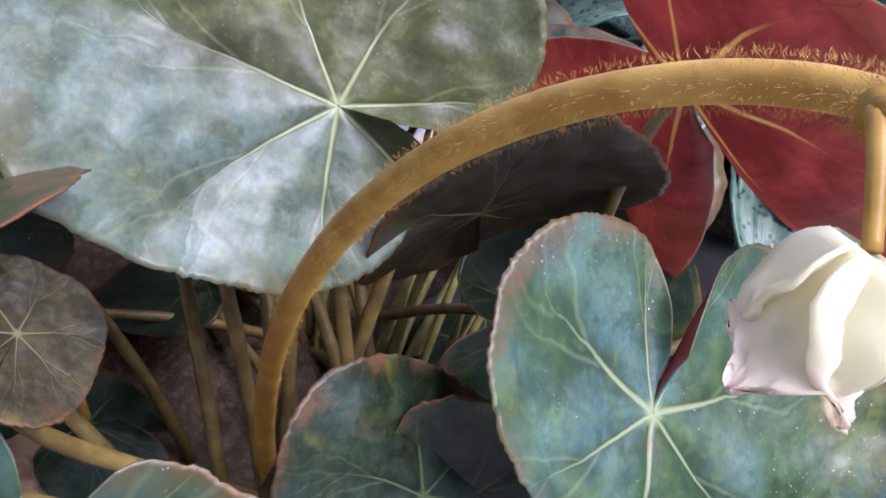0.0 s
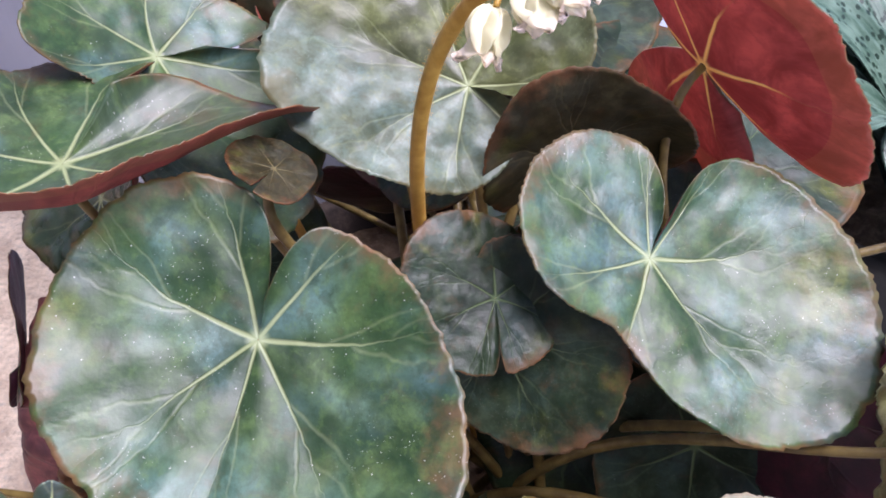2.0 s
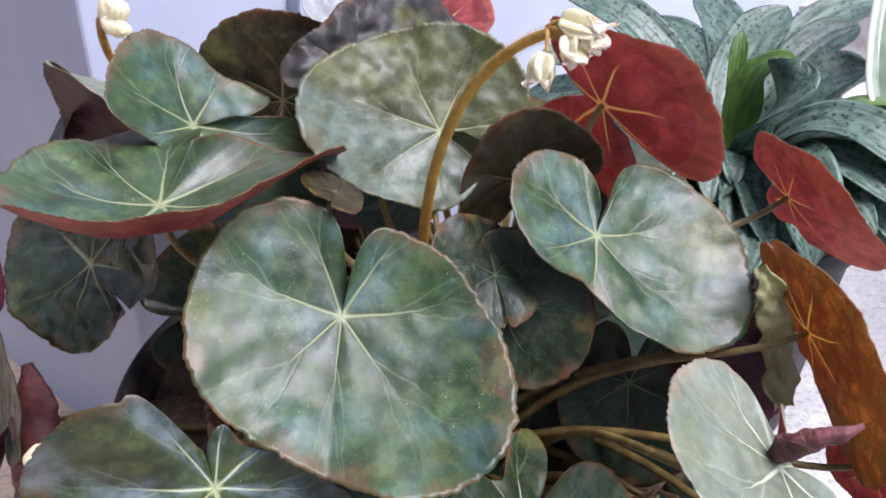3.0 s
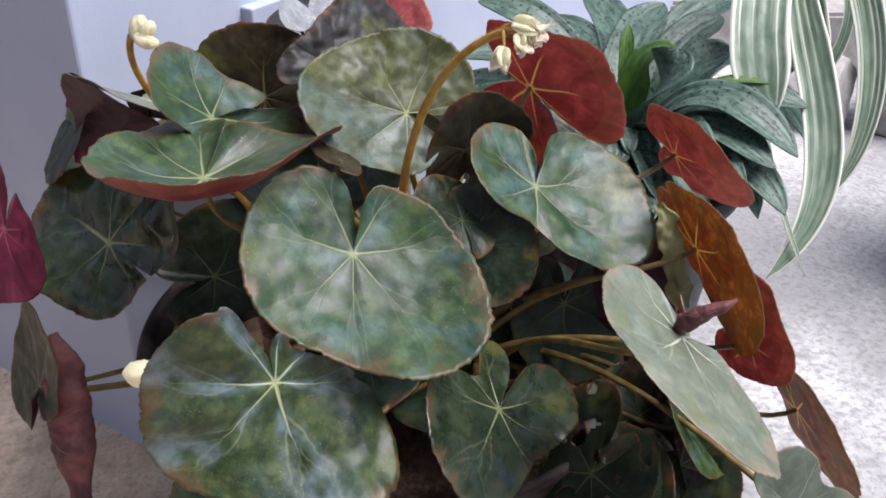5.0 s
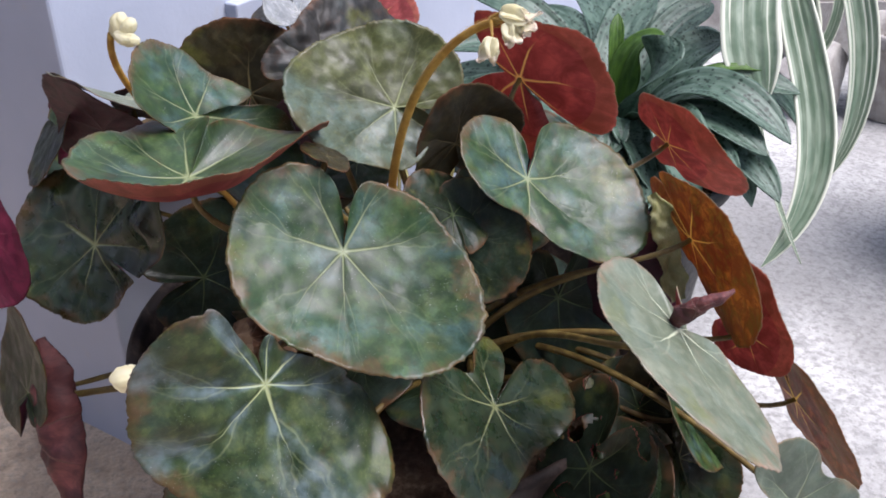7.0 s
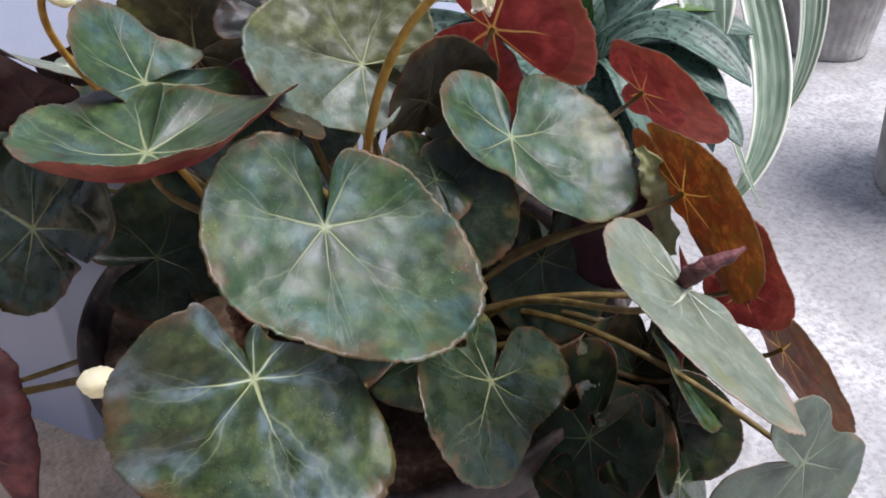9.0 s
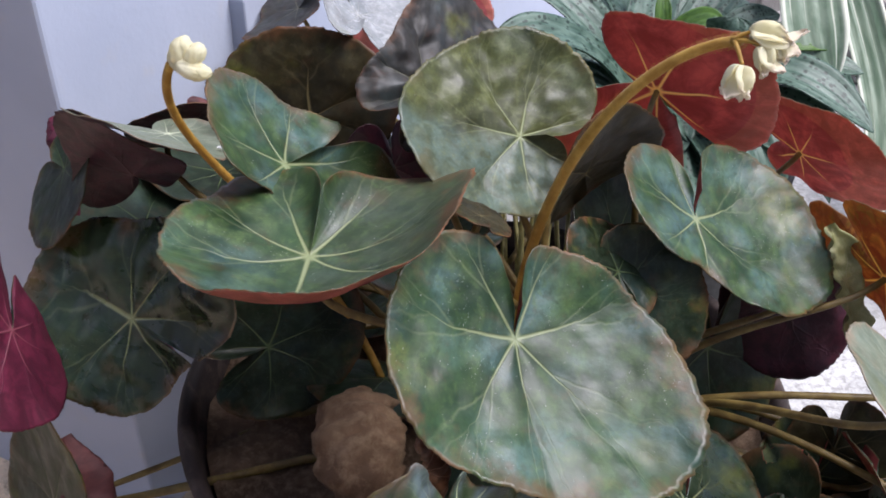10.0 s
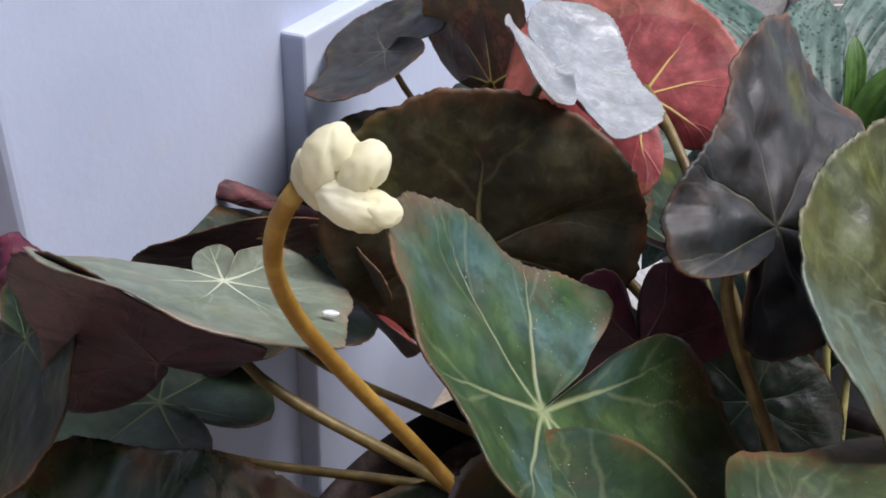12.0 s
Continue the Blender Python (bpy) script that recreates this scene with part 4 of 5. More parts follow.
part("petiole", tube([Vector(v) - begonia.location for v in [(-0.1967, 0.0033, 0.1730), (-0.1684, 0.0050, 0.1742), (-0.1421, -0.0085, 0.1932), (-0.0200, 0.0200, 0.1900)]], 0.0018, 0.0022, 22, 10, 0.1, 2), PETIOLE, begonia)


# ---- flower stalks ----
def petal_mesh(length, width, cup, seed):
    """A concave rounded petal that grows from 0 along x."""
    bm = bmesh.new()
    el = bm.verts.layers.float.new("edge")
    NU, NV = 12, 10
    rows = []
    for side in (0, 1):
        grid = []
        for i in range(NU + 1):
            u = i / NU
            half = width * (math.sin(math.pi * min(1.0, 0.06 + 0.94 * u) ** 0.75)) ** 0.62 if u < 1 else width * 0.12
            row = []
            for j in range(NV + 1):
                v = 2 * j / NV - 1
                y = half * v
                z = -cup * length * (1.25 * u ** 1.6 - 1.1 * max(0.0, u - 0.62) ** 1.5 * 4 + 0.95 * v * v * (half / width) ** 2)
                z += 0.0009 * noise.noise(Vector((u * 9 + seed, v * 6, 2.0))) * u + 0.0016 * u * noise.noise(Vector((u * 4 + seed, v * 3, seed)))
                w = bm.verts.new((length * u * (1 - 0.10 * v * v), y, z - 0.00035 * side))
                w[el] = u
                row.append(w)
            grid.append(row)
        rows.append(grid)
    A, B = rows
    for i in range(NU):
        for j in range(NV):
            bm.faces.new((A[i][j], A[i + 1][j], A[i + 1][j + 1], A[i][j + 1]))
            bm.faces.new((B[i][j + 1], B[i + 1][j + 1], B[i + 1][j], B[i][j]))
    border = [(i, 0) for i in range(NU)] + [(NU, j) for j in range(NV)] + [(i, NV) for i in range(NU, 0, -1)] + [(0, j) for j in range(NV, 0, -1)]
    for (a, b), (c, d) in zip(border, border[1:] + border[:1]):
        bm.faces.new((A[a][b], B[a][b], B[c][d], A[c][d]))
    bmesh.ops.recalc_face_normals(bm, faces=bm.faces[:])
    return smooth(bm)


def flower_stalk(curve, r0, r1, hairs, label):
    stalk = part("flower_stalk", tube([Vector(v) - begonia.location for v in curve], r0, r1, 48, 16, 0.06, 3), STALK, begonia, label)
    rnd = random.Random(7)
    verts, faces = [], []
    pts = bezier([Vector(v) - begonia.location for v in curve], 400)
    for _ in range(hairs):
        p, t = pts[rnd.randrange(90, 400)]
        a = Vector((rnd.gauss(0, 1), rnd.gauss(0, 1), rnd.gauss(0, 1)))
        o = (a - t * a.dot(t)).normalized()
        w = t.cross(o) * 0.000022
        b = p + o * r0 * 0.92
        ln = rnd.uniform(0.0002, 0.0009)
        k1 = b + o * ln * 0.55 + t * rnd.uniform(-0.5, 0.5) * ln
        k2 = k1 + o * ln * 0.35 + Vector((rnd.gauss(0, 1), rnd.gauss(0, 1), rnd.gauss(0, 1))) * ln * 0.35
        i = len(verts)
        w2 = t * 0.000022
        verts += [b - w, b + w, b + w2, k1 - w * 0.8, k1 + w * 0.8, k1 + w2 * 0.8, k2]
        faces += [(i, i + 1, i + 4, i + 3), (i + 1, i + 2, i + 5, i + 4), (i + 2, i, i + 3, i + 5), (i + 3, i + 4, i + 6), (i + 4, i + 5, i + 6), (i + 5, i + 3, i + 6)]
    me = bpy.data.meshes.new("hair")
    me.from_pydata(verts, [], faces)
    tagged(part("hair", me, HAIR, stalk, "short curly translucent hairs"), kind="stuff")
    return stalk


def blossom(stalk, base, axis, petals, roll=0.0):
    """Petals round a short pedicel that ends at base and points along axis."""
    base = Vector(base) - begonia.location
    q = Vector(axis).to_track_quat("X", "Z").to_matrix().to_4x4()
    for k, (ang, open_, ln, wd, cup) in enumerate(petals):
        m = Matrix.Translation(base) @ q @ pose(0, 0, 0, ang + roll, 0, 0) @ pose(0, 0, 0.0008, 0, -open_, 0)
        p = part("petal", petal_mesh(ln, wd, cup, k * 1.7 + ln * 900), PETAL, stalk)
        p.matrix_basis = m


def bud_ball(stalk, centre, axis, r, ln, seed):
    """A closed bud: a rounded body with shallow seams between its folded petals."""
    bm = bmesh.new()
    bmesh.ops.create_uvsphere(bm, u_segments=36, v_segments=22, radius=1.0)
    el = bm.verts.layers.float.new("edge")
    for v in bm.verts:
        az, h = math.atan2(v.co.y, v.co.x), v.co.z
        k = 1 - 0.26 * (1 - abs(math.sin(1.5 * az + h * 0.8))) ** 4 + 0.16 * noise.noise(v.co * 3.6 + Vector((seed, 0, 0)))
        v[el] = max(0.0, h) * 0.5
        v.co = Vector((v.co.x * r * k, v.co.y * r * k * 0.86, h * ln * (1 + 0.1 * noise.noise(v.co * 1.7 + Vector((0, seed, 0))))))
    p = part("bud", smooth(bm), PETAL, stalk)
    p.matrix_basis = Matrix.Translation(Vector(centre) - begonia.location) @ Vector(axis).to_track_quat("Z", "Y").to_matrix().to_4x4()


main_stalk = flower_stalk([(0.0168, 0.0414, 0.1310), (-0.0287, -0.0369, 0.4245), (0.0695, -0.0453, 0.4004), (0.0472, -0.0583, 0.4082)], 0.0022, 0.0014, 4200, "thick ochre arching flower stalk covered with fine hairs")
JOINT = Vector((0.0472, -0.0583, 0.4082))
HANG = [
    # pedicel end, axis, petals (angle round the axis, opening, length, half width, cup)
    ((0.0505, -0.0600, 0.4112), (0.95, -0.25, -0.10), ((0, 10, 0.0155, 0.0056, 0.18), (180, 12, 0.0145, 0.0054, 0.16), (90, 16, 0.0120, 0.0040, 0.12), (270, 16, 0.0120, 0.0040, 0.12))),
    ((0.0476, -0.0655, 0.4040), (-0.22, -0.30, -0.93), ((20, 20, 0.0105, 0.0048, 0.14), (110, 26, 0.0095, 0.0036, 0.10), (200, 20, 0.0105, 0.0048, 0.14), (290, 26, 0.0095, 0.0036, 0.10))),
    ((0.0528, -0.0640, 0.4090), (0.35, -0.35, -0.86), ((0, 18, 0.0095, 0.0044, 0.14), (90, 24, 0.0085, 0.0033, 0.10), (180, 18, 0.0095, 0.0044, 0.14), (270, 24, 0.0085, 0.0033, 0.10))),
    ((0.0560, -0.0625, 0.4100), (0.75, -0.30, -0.58), ((30, 16, 0.0085, 0.0040, 0.14), (120, 24, 0.0078, 0.0030, 0.10), (210, 16, 0.0085, 0.0040, 0.14), (300, 24, 0.0078, 0.0030, 0.10))),
]
for base, axis, petals in HANG:
    b = Vector(base)
    part("pedicel", tube([v - begonia.location for v in (JOINT, JOINT.lerp(b, 0.4) + Vector((0, 0, 0.001)), JOINT.lerp(b, 0.8), b)], 0.0007, 0.00055, 10, 8), STALK, main_stalk)
    blossom(main_stalk, base, axis, petals)

side_stalk = flower_stalk([(-0.0500, 0.0350, 0.2100), (-0.0787, 0.0600, 0.2900), (-0.1408, 0.0433, 0.3335), (-0.1192, 0.0152, 0.3771)], 0.0018, 0.0016, 900, "bent ochre flower stalk with a drooping cream bud cluster")
bud_ball(side_stalk, (-0.1144, 0.0151, 0.3816), (0.1, -0.1, 0.9), 0.0046, 0.0058, 0)
bud_ball(side_stalk, (-0.1102, 0.0129, 0.3812), (0.5, -0.2, 0.6), 0.004, 0.005, 1)
bud_ball(side_stalk, (-0.1116, 0.0106, 0.3767), (0.8, -0.2, -0.35), 0.0038, 0.0056, 2)
bud_ball(side_stalk, (-0.1085, 0.0097, 0.3765), (0.9, -0.2, -0.2), 0.003, 0.004, 3)
bud_ball(side_stalk, (-0.1165, 0.0161, 0.3780), (-0.3, 0.2, 0.6), 0.0034, 0.0048, 4)


# ---- the plants beside it ----
def strap(parent, material, c, width, fold=0.25, n=30, tip=0.75, base=0.45, face=(0.0, -0.3, 0.95), twist=0.0, wave=0.0, seed=0.0, name="leaf"):
    """A long arching leaf along a cubic curve, folded along its middle."""
    NV = 16
    rows, uvs = [], []
    for i, (p, t) in enumerate(bezier(c, n)):
        u = i / (n - 1)
        side = t.cross(Vector(face)).normalized()
        nrm = side.cross(t).normalized()
        side = Matrix.Rotation(twist * u, 3, t) @ side
        nrm = Matrix.Rotation(twist * u, 3, t) @ nrm
        half = width * (base + (1 - base) * min(1, u / 0.35)) * (max(0.0, 1 - max(0, (u - tip) / (1 - tip)) ** 1.7)) ** 0.75
        half = max(half, 0.0004)
        for j in range(NV + 1):
            v = 2 * j / NV - 1
            z = half * fold * (v * v - 0.4) + half * 0.035 * math.cos(v * 14) + wave * math.sin(u * 19 + seed + v) * abs(v) ** 2
            rows.append(p + side * half * v + nrm * z)
            uvs.append((u * 4, v))
    W, N = NV + 1, len(rows)
    low = [p - Vector((0, 0, 0.0009)) for p in rows]
    faces = []
    for i in range(n - 1):
        for j in range(NV):
            a, b, cc, d = i * W + j, i * W + j + 1, (i + 1) * W + j + 1, (i + 1) * W + j
            faces += [(a, b, cc, d), (N + d, N + cc, N + b, N + a)]
        for a, b in ((i * W, (i + 1) * W), ((i + 1) * W + NV, i * W + NV)):
            faces.append((a, b, N + b, N + a))
    me = bpy.data.meshes.new(name)
    me.from_pydata([p - parent.location for p in rows + low], [], faces)
    me.polygons.foreach_set("use_smooth", [True] * len(faces))
    both = uvs + uvs
    me.uv_layers.new(name="leaf").data.foreach_set("uv", [x for l in me.loops for x in both[l.vertex_index]])
    return part(name, me, material, parent)


SQ = Vector((0.175, 0.300, 0.0))
squill_pot = thing("nursery_pot", SQ, "black plastic nursery pot on the cement floor", "flower pot")
part("body", lathe([(0.070, 0.0), (0.073, 0.003), (0.090, 0.165), (0.096, 0.168), (0.097, 0.180), (0.093, 0.183), (0.088, 0.178), (0.086, 0.160)], 64), BLACK, squill_pot)
part("soil", soil_disc(0.087, 0.160, 0.006), SOIL, squill_pot)
squill = thing("spotted_squill", SQ + Vector((0, 0, 0.163)), "low plant with broad grey-green strap leaves, dark spotted", "plant")
strap(squill, SPOTTED, [(0.1748, 0.2976, 0.1729), (0.1914, 0.2734, 0.2757), (0.2332, 0.2425, 0.2838), (0.2780, 0.2062, 0.2358)], 0.018750000000000003)
strap(squill, SPOTTED, [(0.1748, 0.2976, 0.1729), (0.1944, 0.2565, 0.2620), (0.2289, 0.2223, 0.2572), (0.2594, 0.1991, 0.2298)], 0.0165)
strap(squill, SPOTTED, [(0.1748, 0.2976, 0.1729), (0.2021, 0.3015, 0.2703), (0.2274, 0.3173, 0.2723), (0.2521, 0.3113, 0.2764)], 0.0165)
strap(squill, SPOTTED, [(0.1748, 0.2976, 0.1729), (0.1615, 0.3488, 0.2572), (0.1894, 0.4095, 0.2625), (0.2227, 0.4486, 0.2747)], 0.0195)
strap(squill, SPOTTED, [(0.1748, 0.2976, 0.1729), (0.1651, 0.3658, 0.2462), (0.1557, 0.4548, 0.2526), (0.1184, 0.5085, 0.2406)], 0.018000000000000002)
strap(squill, SPOTTED, [(0.1748, 0.2976, 0.1729), (0.1662, 0.2612, 0.2572), (0.1675, 0.2343, 0.2459), (0.1750, 0.2191, 0.2167)], 0.0165)
strap(squill, SPOTTED, [(0.1748, 0.2976, 0.1729), (0.1601, 0.2623, 0.2566), (0.1537, 0.2349, 0.2408), (0.1491, 0.2143, 0.2183)], 0.015)
strap(squill, SPOTTED, [(0.1748, 0.2976, 0.1729), (0.1738, 0.2438, 0.2731), (0.1879, 0.2368, 0.2931), (0.1914, 0.2490, 0.2994)], 0.018000000000000002)
strap(squill, SPOTTED, [(0.1748, 0.2976, 0.1729), (0.1789, 0.2558, 0.2507), (0.2070, 0.2229, 0.2430), (0.2365, 0.1812, 0.2239)], 0.018000000000000002)
strap(squill, SPOTTED, [(0.1748, 0.2976, 0.1729), (0.2098, 0.3034, 0.2510), (0.2590, 0.2926, 0.2611), (0.3070, 0.2794, 0.2443)], 0.0165)
strap(squill, SPOTTED, [(0.1748, 0.2976, 0.1729), (0.1928, 0.3449, 0.2642), (0.2361, 0.3818, 0.2775), (0.2635, 0.3960, 0.2787)], 0.0165)
strap(squill, SPOTTED, [(0.1748, 0.2976, 0.1729), (0.1885, 0.3955, 0.2517), (0.1844, 0.4715, 0.2535), (0.1678, 0.5591, 0.2558)], 0.0195)
strap(squill, SPOTTED, [(0.1748, 0.2976, 0.1729), (0.2014, 0.2607, 0.2492), (0.2510, 0.2271, 0.2333), (0.2687, 0.1812, 0.2023)], 0.015)
strap(squill, SPOTTED, [(0.1748, 0.2976, 0.1729), (0.1690, 0.2466, 0.2497), (0.1780, 0.2164, 0.2363), (0.1893, 0.1832, 0.1989)], 0.0165)
strap(squill, SPOTTED, [(0.1748, 0.2976, 0.1729), (0.2022, 0.3960, 0.2621), (0.2493, 0.4434, 0.2794), (0.3059, 0.4798, 0.2757)], 0.018000000000000002)
strap(squill, SPOTTED, [(0.1748, 0.2976, 0.1729), (0.1300, 0.2900, 0.2680), (0.0850, 0.2720, 0.2990), (0.0350, 0.2500, 0.2880)], 0.018)
strap(squill, SPOTTED, [(0.1748, 0.2976, 0.1729), (0.1350, 0.3250, 0.2750), (0.0950, 0.3500, 0.3020), (0.0500, 0.3700, 0.2950)], 0.019)
strap(squill, LIME, [(0.1748, 0.2976, 0.1729), (0.1664, 0.3053, 0.2587), (0.1663, 0.3126, 0.2793), (0.1693, 0.3266, 0.2913)], 0.006)
strap(squill, LIME, [(0.1748, 0.2976, 0.1729), (0.1659, 0.3002, 0.2744), (0.1821, 0.3008, 0.2860), (0.1990, 0.2849, 0.2829)], 0.013)
strap(squill, LIME, [(0.1748, 0.2976, 0.1729), (0.1942, 0.2795, 0.2644), (0.2300, 0.2733, 0.2744), (0.2815, 0.2744, 0.2641)], 0.004)

rs = random.Random(11)
for k in range(20):
    a = 2 * math.pi * k * 0.382 + rs.uniform(-0.2, 0.2)
    reach, rise = rs.uniform(0.10, 0.17), rs.uniform(0.05, 0.10)
    f = SQ + Vector((math.cos(a) * 0.012, math.sin(a) * 0.012, 0.163))
    d = Vector((math.cos(a), math.sin(a), 0))
    strap(squill, SPOTTED, [f, f + d * reach * 0.2 + Vector((0, 0, rise)), f + d * reach * 0.7 + Vector((0, 0, rise * 1.2)), f + d * reach + Vector((0, 0, rise * rs.uniform(0.1, 0.7)))], rs.uniform(0.015, 0.021), 0.3, seed=k)

VP = Vector((0.66, 0.42, 0.0))
tall_pot = thing("planter_pot", VP, "grey cement planter pot with a tall striped plant", "flower pot")
part("body", lathe([(0.10, 0.0), (0.105, 0.004), (0.125, 0.22), (0.13, 0.225), (0.13, 0.24), (0.118, 0.24), (0.115, 0.21)], 64), STONE, tall_pot)
part("soil", soil_disc(0.115, 0.212, 0.006), SOIL, tall_pot)
striped = thing("striped_plant", VP + Vector((0, 0, 0.21)), "tall plant with long arching green leaves edged in cream", "plant")
HEAD = Vector((0.2998, 0.3976, 0.3841))
part("stem", tube([v - striped.location for v in (VP + Vector((0, 0, 0.205)), VP + Vector((0.0, 0, 0.33)), HEAD + Vector((0.10, 0, 0.0)), HEAD)], 0.011, 0.008, 24, 12, 0.1), PETIOLE, striped)
strap(striped, STRIPED, [(0.2998, 0.3976, 0.3841), (0.2623, 0.3252, 0.3351), (0.2537, 0.2805, 0.2837), (0.2738, 0.2587, 0.2442)], 0.022, tip=0.72, fold=0.15, face=(-0.2, -0.9, 0.4))
strap(striped, STRIPED, [(0.2998, 0.3976, 0.3841), (0.2994, 0.3146, 0.2684), (0.3539, 0.2336, 0.2147), (0.2748, 0.2023, 0.1350)], 0.0145, tip=0.6, fold=0.2, face=(-0.3, -0.9, 0.3))
strap(striped, STRIPED, [(0.2998, 0.3976, 0.3841), (0.3666, 0.3673, 0.3613), (0.3866, 0.2856, 0.2344), (0.3390, 0.2785, 0.1673)], 0.012, tip=0.5, face=(-0.3, -0.9, 0.3))
strap(striped, STRIPED, [(0.2998, 0.3976, 0.3841), (0.3223, 0.3876, 0.3206), (0.3297, 0.3731, 0.2779), (0.3479, 0.3745, 0.2363)], 0.016, face=(0, -0.9, 0.3))
strap(striped, STRIPED, [(0.2998, 0.3976, 0.3841), (0.3838, 0.3846, 0.3225), (0.3724, 0.3705, 0.2552), (0.3382, 0.3744, 0.2249)], 0.005, face=(0, -0.8, 0.6))
strap(striped, STRIPED, [(0.2998, 0.3976, 0.3841), (0.2571, 0.3078, 0.2699), (0.2694, 0.2443, 0.2078), (0.3008, 0.1955, 0.1425)], 0.0025, face=(0, -0.8, 0.6))

# ---- across the yard ----
FP = Vector((0.672, 0.828, 0.0))
fluted = thing("fluted_pot", FP, "empty pale cement pot with upright ribs in the yard", "flower pot")


def fluted_body():
    bm = bmesh.new()
    seg, rings = 144, []
    for r, z, flute in ((0.095, 0, 0), (0.098, 0.006, 0), (0.098, 0.02, 1), (0.112, 0.15, 1), (0.113, 0.155, 0), (0.122, 0.16, 0), (0.123, 0.185, 0), (0.117, 0.188, 0), (0.108, 0.187, 0), (0.105, 0.15, 0), (0.10, 0.12, 0)):
        ring = []
        for k in range(seg):
            a = 2 * math.pi * k / seg
            rr = r - (0.0025 * (0.5 + 0.5 * math.cos(a * 36)) if flute else 0)
            ring.append(bm.verts.new((rr * 0.64 * math.cos(a), rr * 0.64 * math.sin(a), z * 0.64)))
        rings.append(ring)
    for A, B in zip(rings, rings[1:]):
        for k in range(seg):
            bm.faces.new((A[k], A[(k + 1) % seg], B[(k + 1) % seg], B[k]))
    bm.faces.new(rings[0][::-1])
    bm.faces.new(rings[-1])
    return smooth(bm)


part("body", fluted_body(), STONE, fluted)
part("soil", soil_disc(0.065, 0.086, 0.003), SOIL, fluted)


def block(name, place, size, rz, label):
    bm = bmesh.new()
    bmesh.ops.create_cube(bm, size=1.0)
    for v in bm.verts:
        v.co = Vector((v.co.x * size[0], v.co.y * size[1], (v.co.z + 0.5) * size[2]))
    bmesh.ops.bevel(bm, geom=bm.edges[:], offset=0.006, segments=2, affect="EDGES")
    ob = part(name, bm, STONE, None)
    ob.matrix_basis = pose(*place, 0, 0, rz)
    return tagged(ob, label, "block", "blocks in the yard")


for x, y, z, rz in ((0.42, 1.14, 0.0, 10), (0.715, 1.10, 0.0, 5), (1.01, 1.06, 0.0, 3), (0.50, 1.285, 0.0, 6), (0.80, 1.25, 0.0, 4), (1.10, 1.21, 0.0, 2), (0.48, 1.29, 0.10, 4), (0.79, 1.26, 0.10, 6), (1.09, 1.22, 0.10, 3)):
    block("cement_block", (x, y, z), (0.28, 0.14, 0.10), rz, "rough grey cement block stacked at the yard's edge")


def field_stone(place, size, seed, label):
    """A rough broken stone with flat faces and worn edges."""
    bm = bmesh.new()
    bmesh.ops.create_icosphere(bm, subdivisions=4, radius=1.0)
    for v in bm.verts:
        d = v.co.copy()
        for k in range(9):
            n = Vector((math.sin(k * 2.1 + seed), math.cos(k * 1.3 + seed), math.sin(k * 0.9 + 2 * seed))).normalized()
            over = d.dot(n) - 0.66
            if over > 0:
                d -= n * over * 0.9
        d += v.co * 0.05 * noise.fractal(v.co * 3.0 + Vector((seed, 0, 0)), 0.8, 2.0, 4)
        v.co = Vector((d.x * size[0], d.y * size[1], max((d.z + 0.62) * size[2], 0.0)))
    ob = part("field_stone", smooth(bm), STONE, None)
    ob.location = place
    return tagged(ob, label, "stone")


field_stone((0.545, 0.835, 0.0), (0.062, 0.055, 0.062), 1.7, "rough grey-brown stone lying on the cement yard")


def bud(stalk_from, place, axis):
    """A closed cream bud on its own thin stalk."""
    st = part("bud_stalk", tube([Vector(v) - begonia.location for v in (stalk_from, Vector(stalk_from).lerp(Vector(place), 0.4) + Vector((0, 0, 0.01)), Vector(place) - Vector(axis) * 0.01, place)], 0.0012, 0.001, 14, 8), PETIOLE, begonia)
    bud_ball(st, Vector(place) + Vector(axis) * 0.005, axis, 0.0058, 0.0075, 4)


bud((-0.03, -0.06, 0.215), (-0.083, -0.117, 0.2875), (-0.9, -0.2, 0.15))


# ---- small finds on the plant ----
curled_leaf([(-0.1796, 0.2292, 0.2765), (-0.1624, 0.2229, 0.2698), (-0.1368, 0.2185, 0.2675), (-0.1049, 0.2078, 0.2584)], (0.0012, 0.0035, 0.0042, 0.0030, 0.0015), WITHERED, "thin dried maroon leaf edge against the wall")
curled_leaf([(0.1236, -0.0868, 0.2879), (0.1264, -0.0894, 0.3034), (0.1344, -0.0961, 0.3068), (0.1444, -0.0909, 0.3108)], (0.0015, 0.0050, 0.0042, 0.0030, 0.0008), WITHERED, "curled dry maroon tip beside a torn hole")
curled_leaf([(-0.0444, -0.0964, 0.2992), (-0.0392, -0.0991, 0.3025), (-0.0393, -0.1033, 0.2933), (-0.0407, -0.1042, 0.2826)], (0.0030, 0.0055, 0.0050, 0.0030), DRYEDGE, "curled brown edge of a torn leaf")
curled_leaf([(-0.0593, 0.0205, 0.2150), (-0.0669, -0.0053, 0.2220), (-0.0647, -0.0295, 0.2220), (-0.0493, -0.0376, 0.2050)], (0.004, 0.016, 0.020, 0.017, 0.006), DRY, "crumpled dry brown leaf lying on the soil")
drop = bmesh.new()
bmesh.ops.create_uvsphere(drop, u_segments=16, v_segments=10, radius=0.0011)
for v in drop.verts:
    v.co.x *= 1.9
    v.co.z *= 0.5
DROP = Tree("clear_water")
DROP.put(DROP.bsdf.inputs["Transmission Weight"], 0.6)
DROP.done((0.95, 0.95, 0.95), 0.05)
droplet = part("water_drop", smooth(drop), DROP.mat, None)
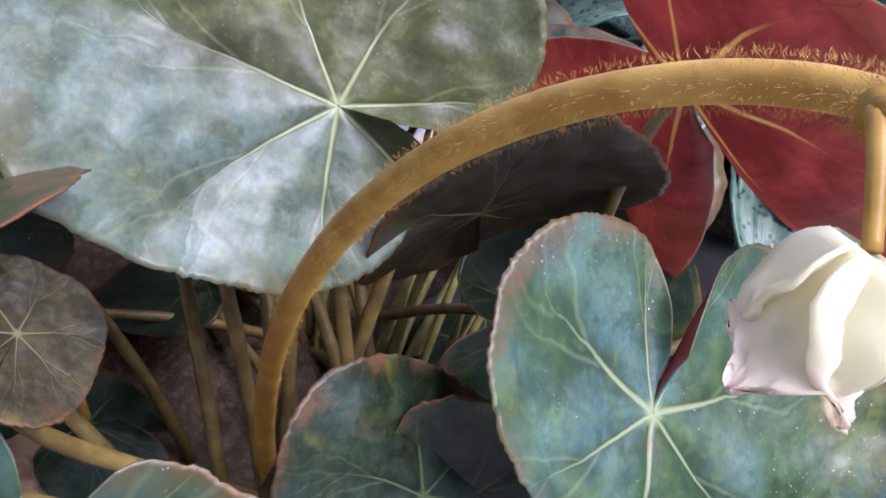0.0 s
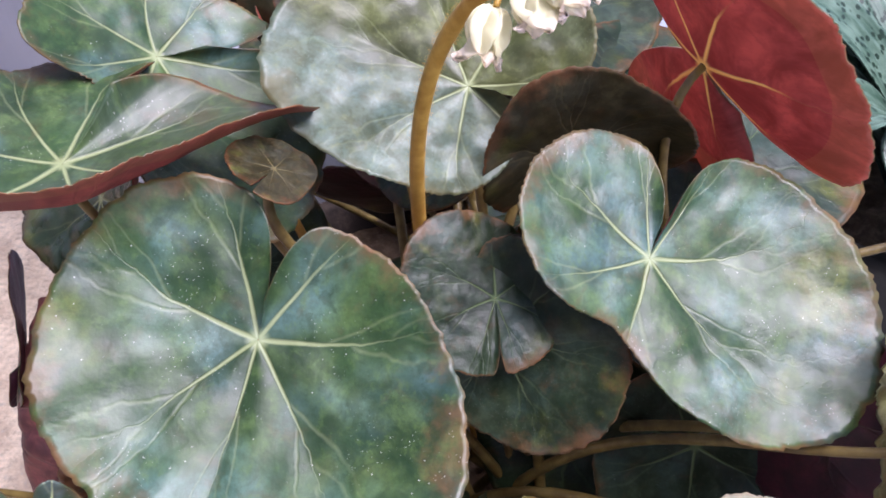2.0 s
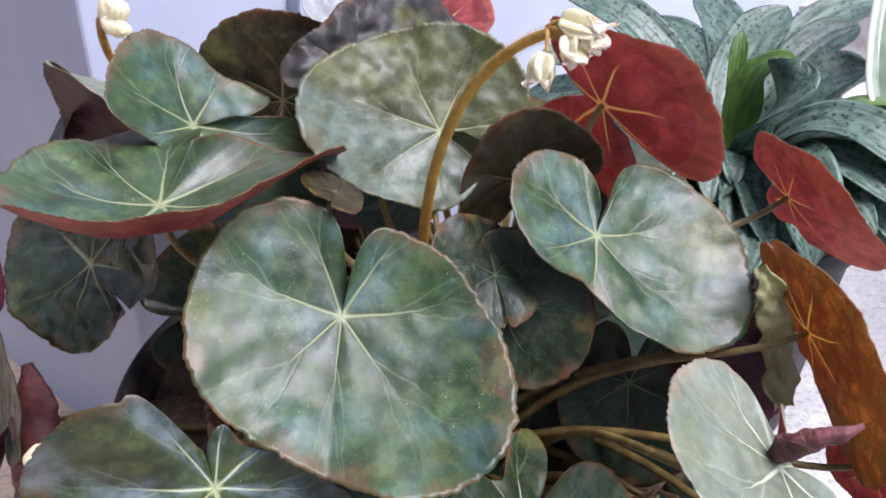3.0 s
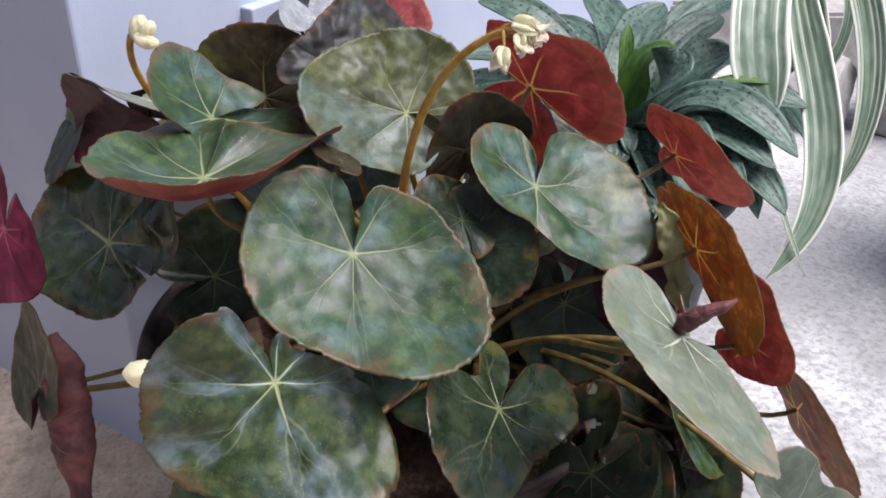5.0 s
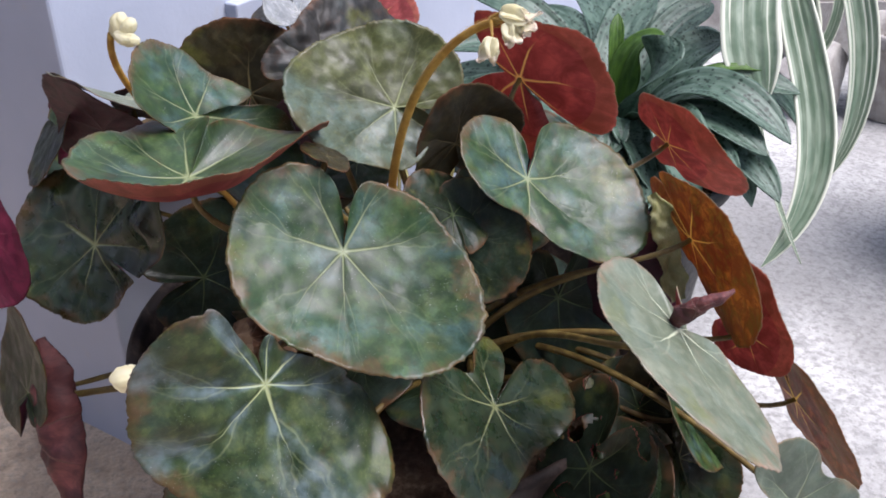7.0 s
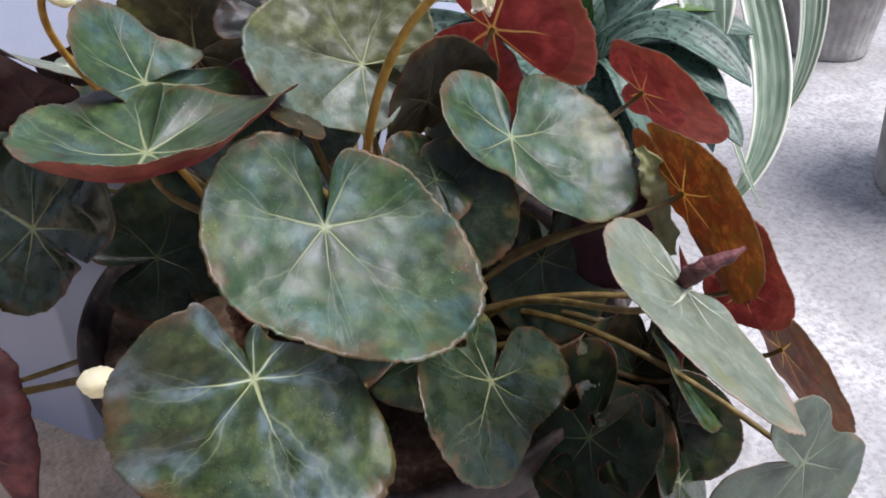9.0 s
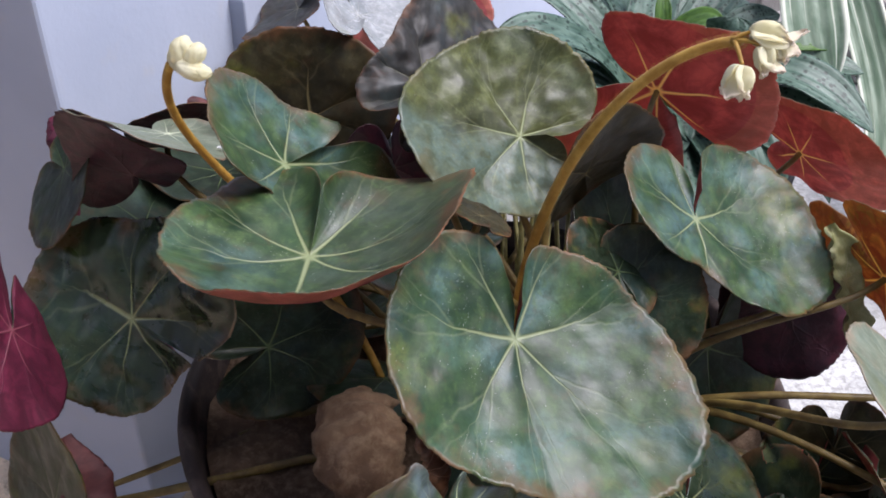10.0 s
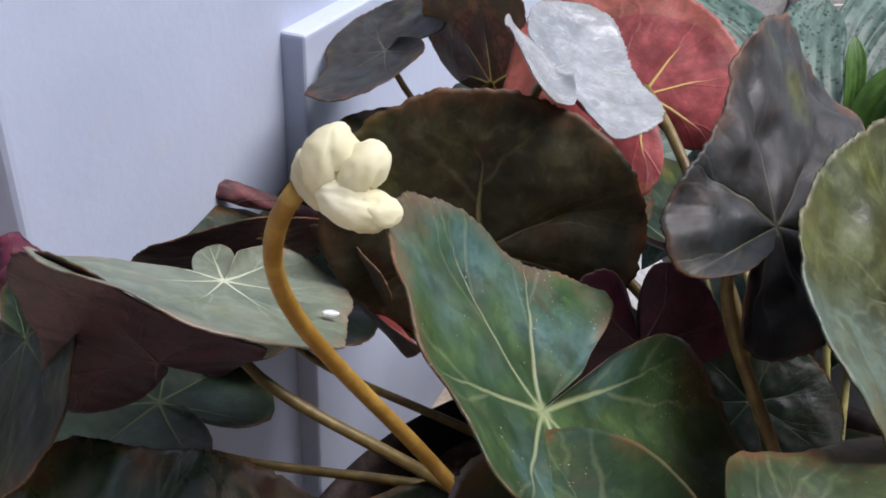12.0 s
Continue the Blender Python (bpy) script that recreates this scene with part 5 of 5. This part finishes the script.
droplet.matrix_basis = pose(-0.1133, 0.0677, 0.3176, 0, 0, -15)
tagged(droplet, "clear water drop lying on a begonia leaf", "drop")

curled_leaf([(-0.1971, 0.1232, 0.3072), (-0.1909, 0.1114, 0.3032), (-0.1869, 0.1041, 0.2880), (-0.1895, 0.0936, 0.2724)], (0.0030, 0.0065, 0.0070, 0.0050, 0.0030), UNDER["magenta"], "rolled magenta leaf rim beside the wall")


# ---- upright stems behind the clump ----
YOUNG = stem_material("young_stem_skin", (0.14, 0.12, 0.035), (0.27, 0.24, 0.08))
part("petiole", tube([Vector(v) - begonia.location for v in [(0.0080, 0.0781, 0.1830), (-0.0045, 0.1053, 0.2074), (0.0068, 0.1325, 0.2318), (0.0017, 0.1596, 0.2561)]], 0.0015, 0.0011, 18, 10, 0.1, 0), YOUNG, begonia)
part("petiole", tube([Vector(v) - begonia.location for v in [(0.0103, 0.0774, 0.1830), (0.0070, 0.1019, 0.2076), (0.0170, 0.1265, 0.2323), (0.0026, 0.1511, 0.2569)]], 0.0015, 0.0011, 18, 10, 0.1, 1), YOUNG, begonia)
part("petiole", tube([Vector(v) - begonia.location for v in [(0.0126, 0.0766, 0.1830), (0.0251, 0.1066, 0.2058), (0.0233, 0.1366, 0.2286), (0.0237, 0.1667, 0.2513)]], 0.0015, 0.0011, 18, 10, 0.1, 2), YOUNG, begonia)
part("petiole", tube([Vector(v) - begonia.location for v in [(0.0148, 0.0758, 0.1830), (0.0208, 0.1056, 0.2045), (0.0285, 0.1354, 0.2259), (0.0260, 0.1653, 0.2474)]], 0.0015, 0.0011, 18, 10, 0.1, 3), YOUNG, begonia)
part("petiole", tube([Vector(v) - begonia.location for v in [(0.0180, 0.0746, 0.1830), (0.0324, 0.1094, 0.2056), (0.0339, 0.1441, 0.2282), (0.0340, 0.1788, 0.2508)]], 0.0015, 0.0011, 18, 10, 0.1, 4), YOUNG, begonia)
part("petiole", tube([Vector(v) - begonia.location for v in [(0.0214, 0.0733, 0.1830), (0.0349, 0.0978, 0.2076), (0.0262, 0.1224, 0.2321), (0.0305, 0.1469, 0.2567)]], 0.0015, 0.0011, 18, 10, 0.1, 5), YOUNG, begonia)
part("petiole", tube([Vector(v) - begonia.location for v in [(0.0217, 0.0732, 0.1830), (0.0224, 0.0955, 0.2137), (0.0372, 0.1177, 0.2443), (0.0282, 0.1400, 0.2750)]], 0.0015, 0.0011, 18, 10, 0.1, 6), YOUNG, begonia)
part("petiole", tube([Vector(v) - begonia.location for v in [(0.0239, 0.0723, 0.1830), (0.0311, 0.0997, 0.2092), (0.0306, 0.1270, 0.2355), (0.0393, 0.1544, 0.2617)]], 0.0015, 0.0011, 18, 10, 0.1, 7), YOUNG, begonia)
part("petiole", tube([Vector(v) - begonia.location for v in [(0.0262, 0.0714, 0.1830), (0.0445, 0.0996, 0.2052), (0.0478, 0.1279, 0.2274), (0.0458, 0.1561, 0.2496)]], 0.0015, 0.0011, 18, 10, 0.1, 8), YOUNG, begonia)
part("petiole", tube([Vector(v) - begonia.location for v in [(0.0276, 0.0708, 0.1830), (0.0383, 0.1033, 0.2067), (0.0555, 0.1358, 0.2304), (0.0548, 0.1684, 0.2541)]], 0.0015, 0.0011, 18, 10, 0.1, 9), YOUNG, begonia)
part("petiole", tube([Vector(v) - begonia.location for v in [(0.0283, 0.0705, 0.1830), (0.0274, 0.1021, 0.2070), (0.0422, 0.1337, 0.2311), (0.0570, 0.1653, 0.2551)]], 0.0015, 0.0011, 18, 10, 0.1, 10), YOUNG, begonia)
part("petiole", tube([Vector(v) - begonia.location for v in [(0.0304, 0.0696, 0.1830), (0.0250, 0.0882, 0.2120), (0.0342, 0.1068, 0.2410), (0.0393, 0.1254, 0.2701)]], 0.0015, 0.0011, 18, 10, 0.1, 11), YOUNG, begonia)
part("petiole", tube([Vector(v) - begonia.location for v in [(0.0308, 0.0694, 0.1830), (0.0300, 0.0999, 0.2046), (0.0537, 0.1304, 0.2262), (0.0610, 0.1609, 0.2478)]], 0.0015, 0.0011, 18, 10, 0.1, 12), YOUNG, begonia)
part("petiole", tube([Vector(v) - begonia.location for v in [(0.0341, 0.0679, 0.1830), (0.0576, 0.0990, 0.2070), (0.0573, 0.1302, 0.2310), (0.0687, 0.1613, 0.2550)]], 0.0015, 0.0011, 18, 10, 0.1, 13), YOUNG, begonia)
part("petiole", tube([Vector(v) - begonia.location for v in [(0.0342, 0.0679, 0.1830), (0.0407, 0.0957, 0.2108), (0.0444, 0.1235, 0.2385), (0.0604, 0.1513, 0.2663)]], 0.0015, 0.0011, 18, 10, 0.1, 14), YOUNG, begonia)
part("petiole", tube([Vector(v) - begonia.location for v in [(0.0377, 0.0662, 0.1830), (0.0526, 0.0854, 0.2165), (0.0410, 0.1046, 0.2500), (0.0493, 0.1238, 0.2834)]], 0.0015, 0.0011, 18, 10, 0.1, 15), YOUNG, begonia)
part("petiole", tube([Vector(v) - begonia.location for v in [(0.0388, 0.0657, 0.1830), (0.0506, 0.0895, 0.2121), (0.0613, 0.1132, 0.2412), (0.0674, 0.1370, 0.2703)]], 0.0015, 0.0011, 18, 10, 0.1, 16), YOUNG, begonia)
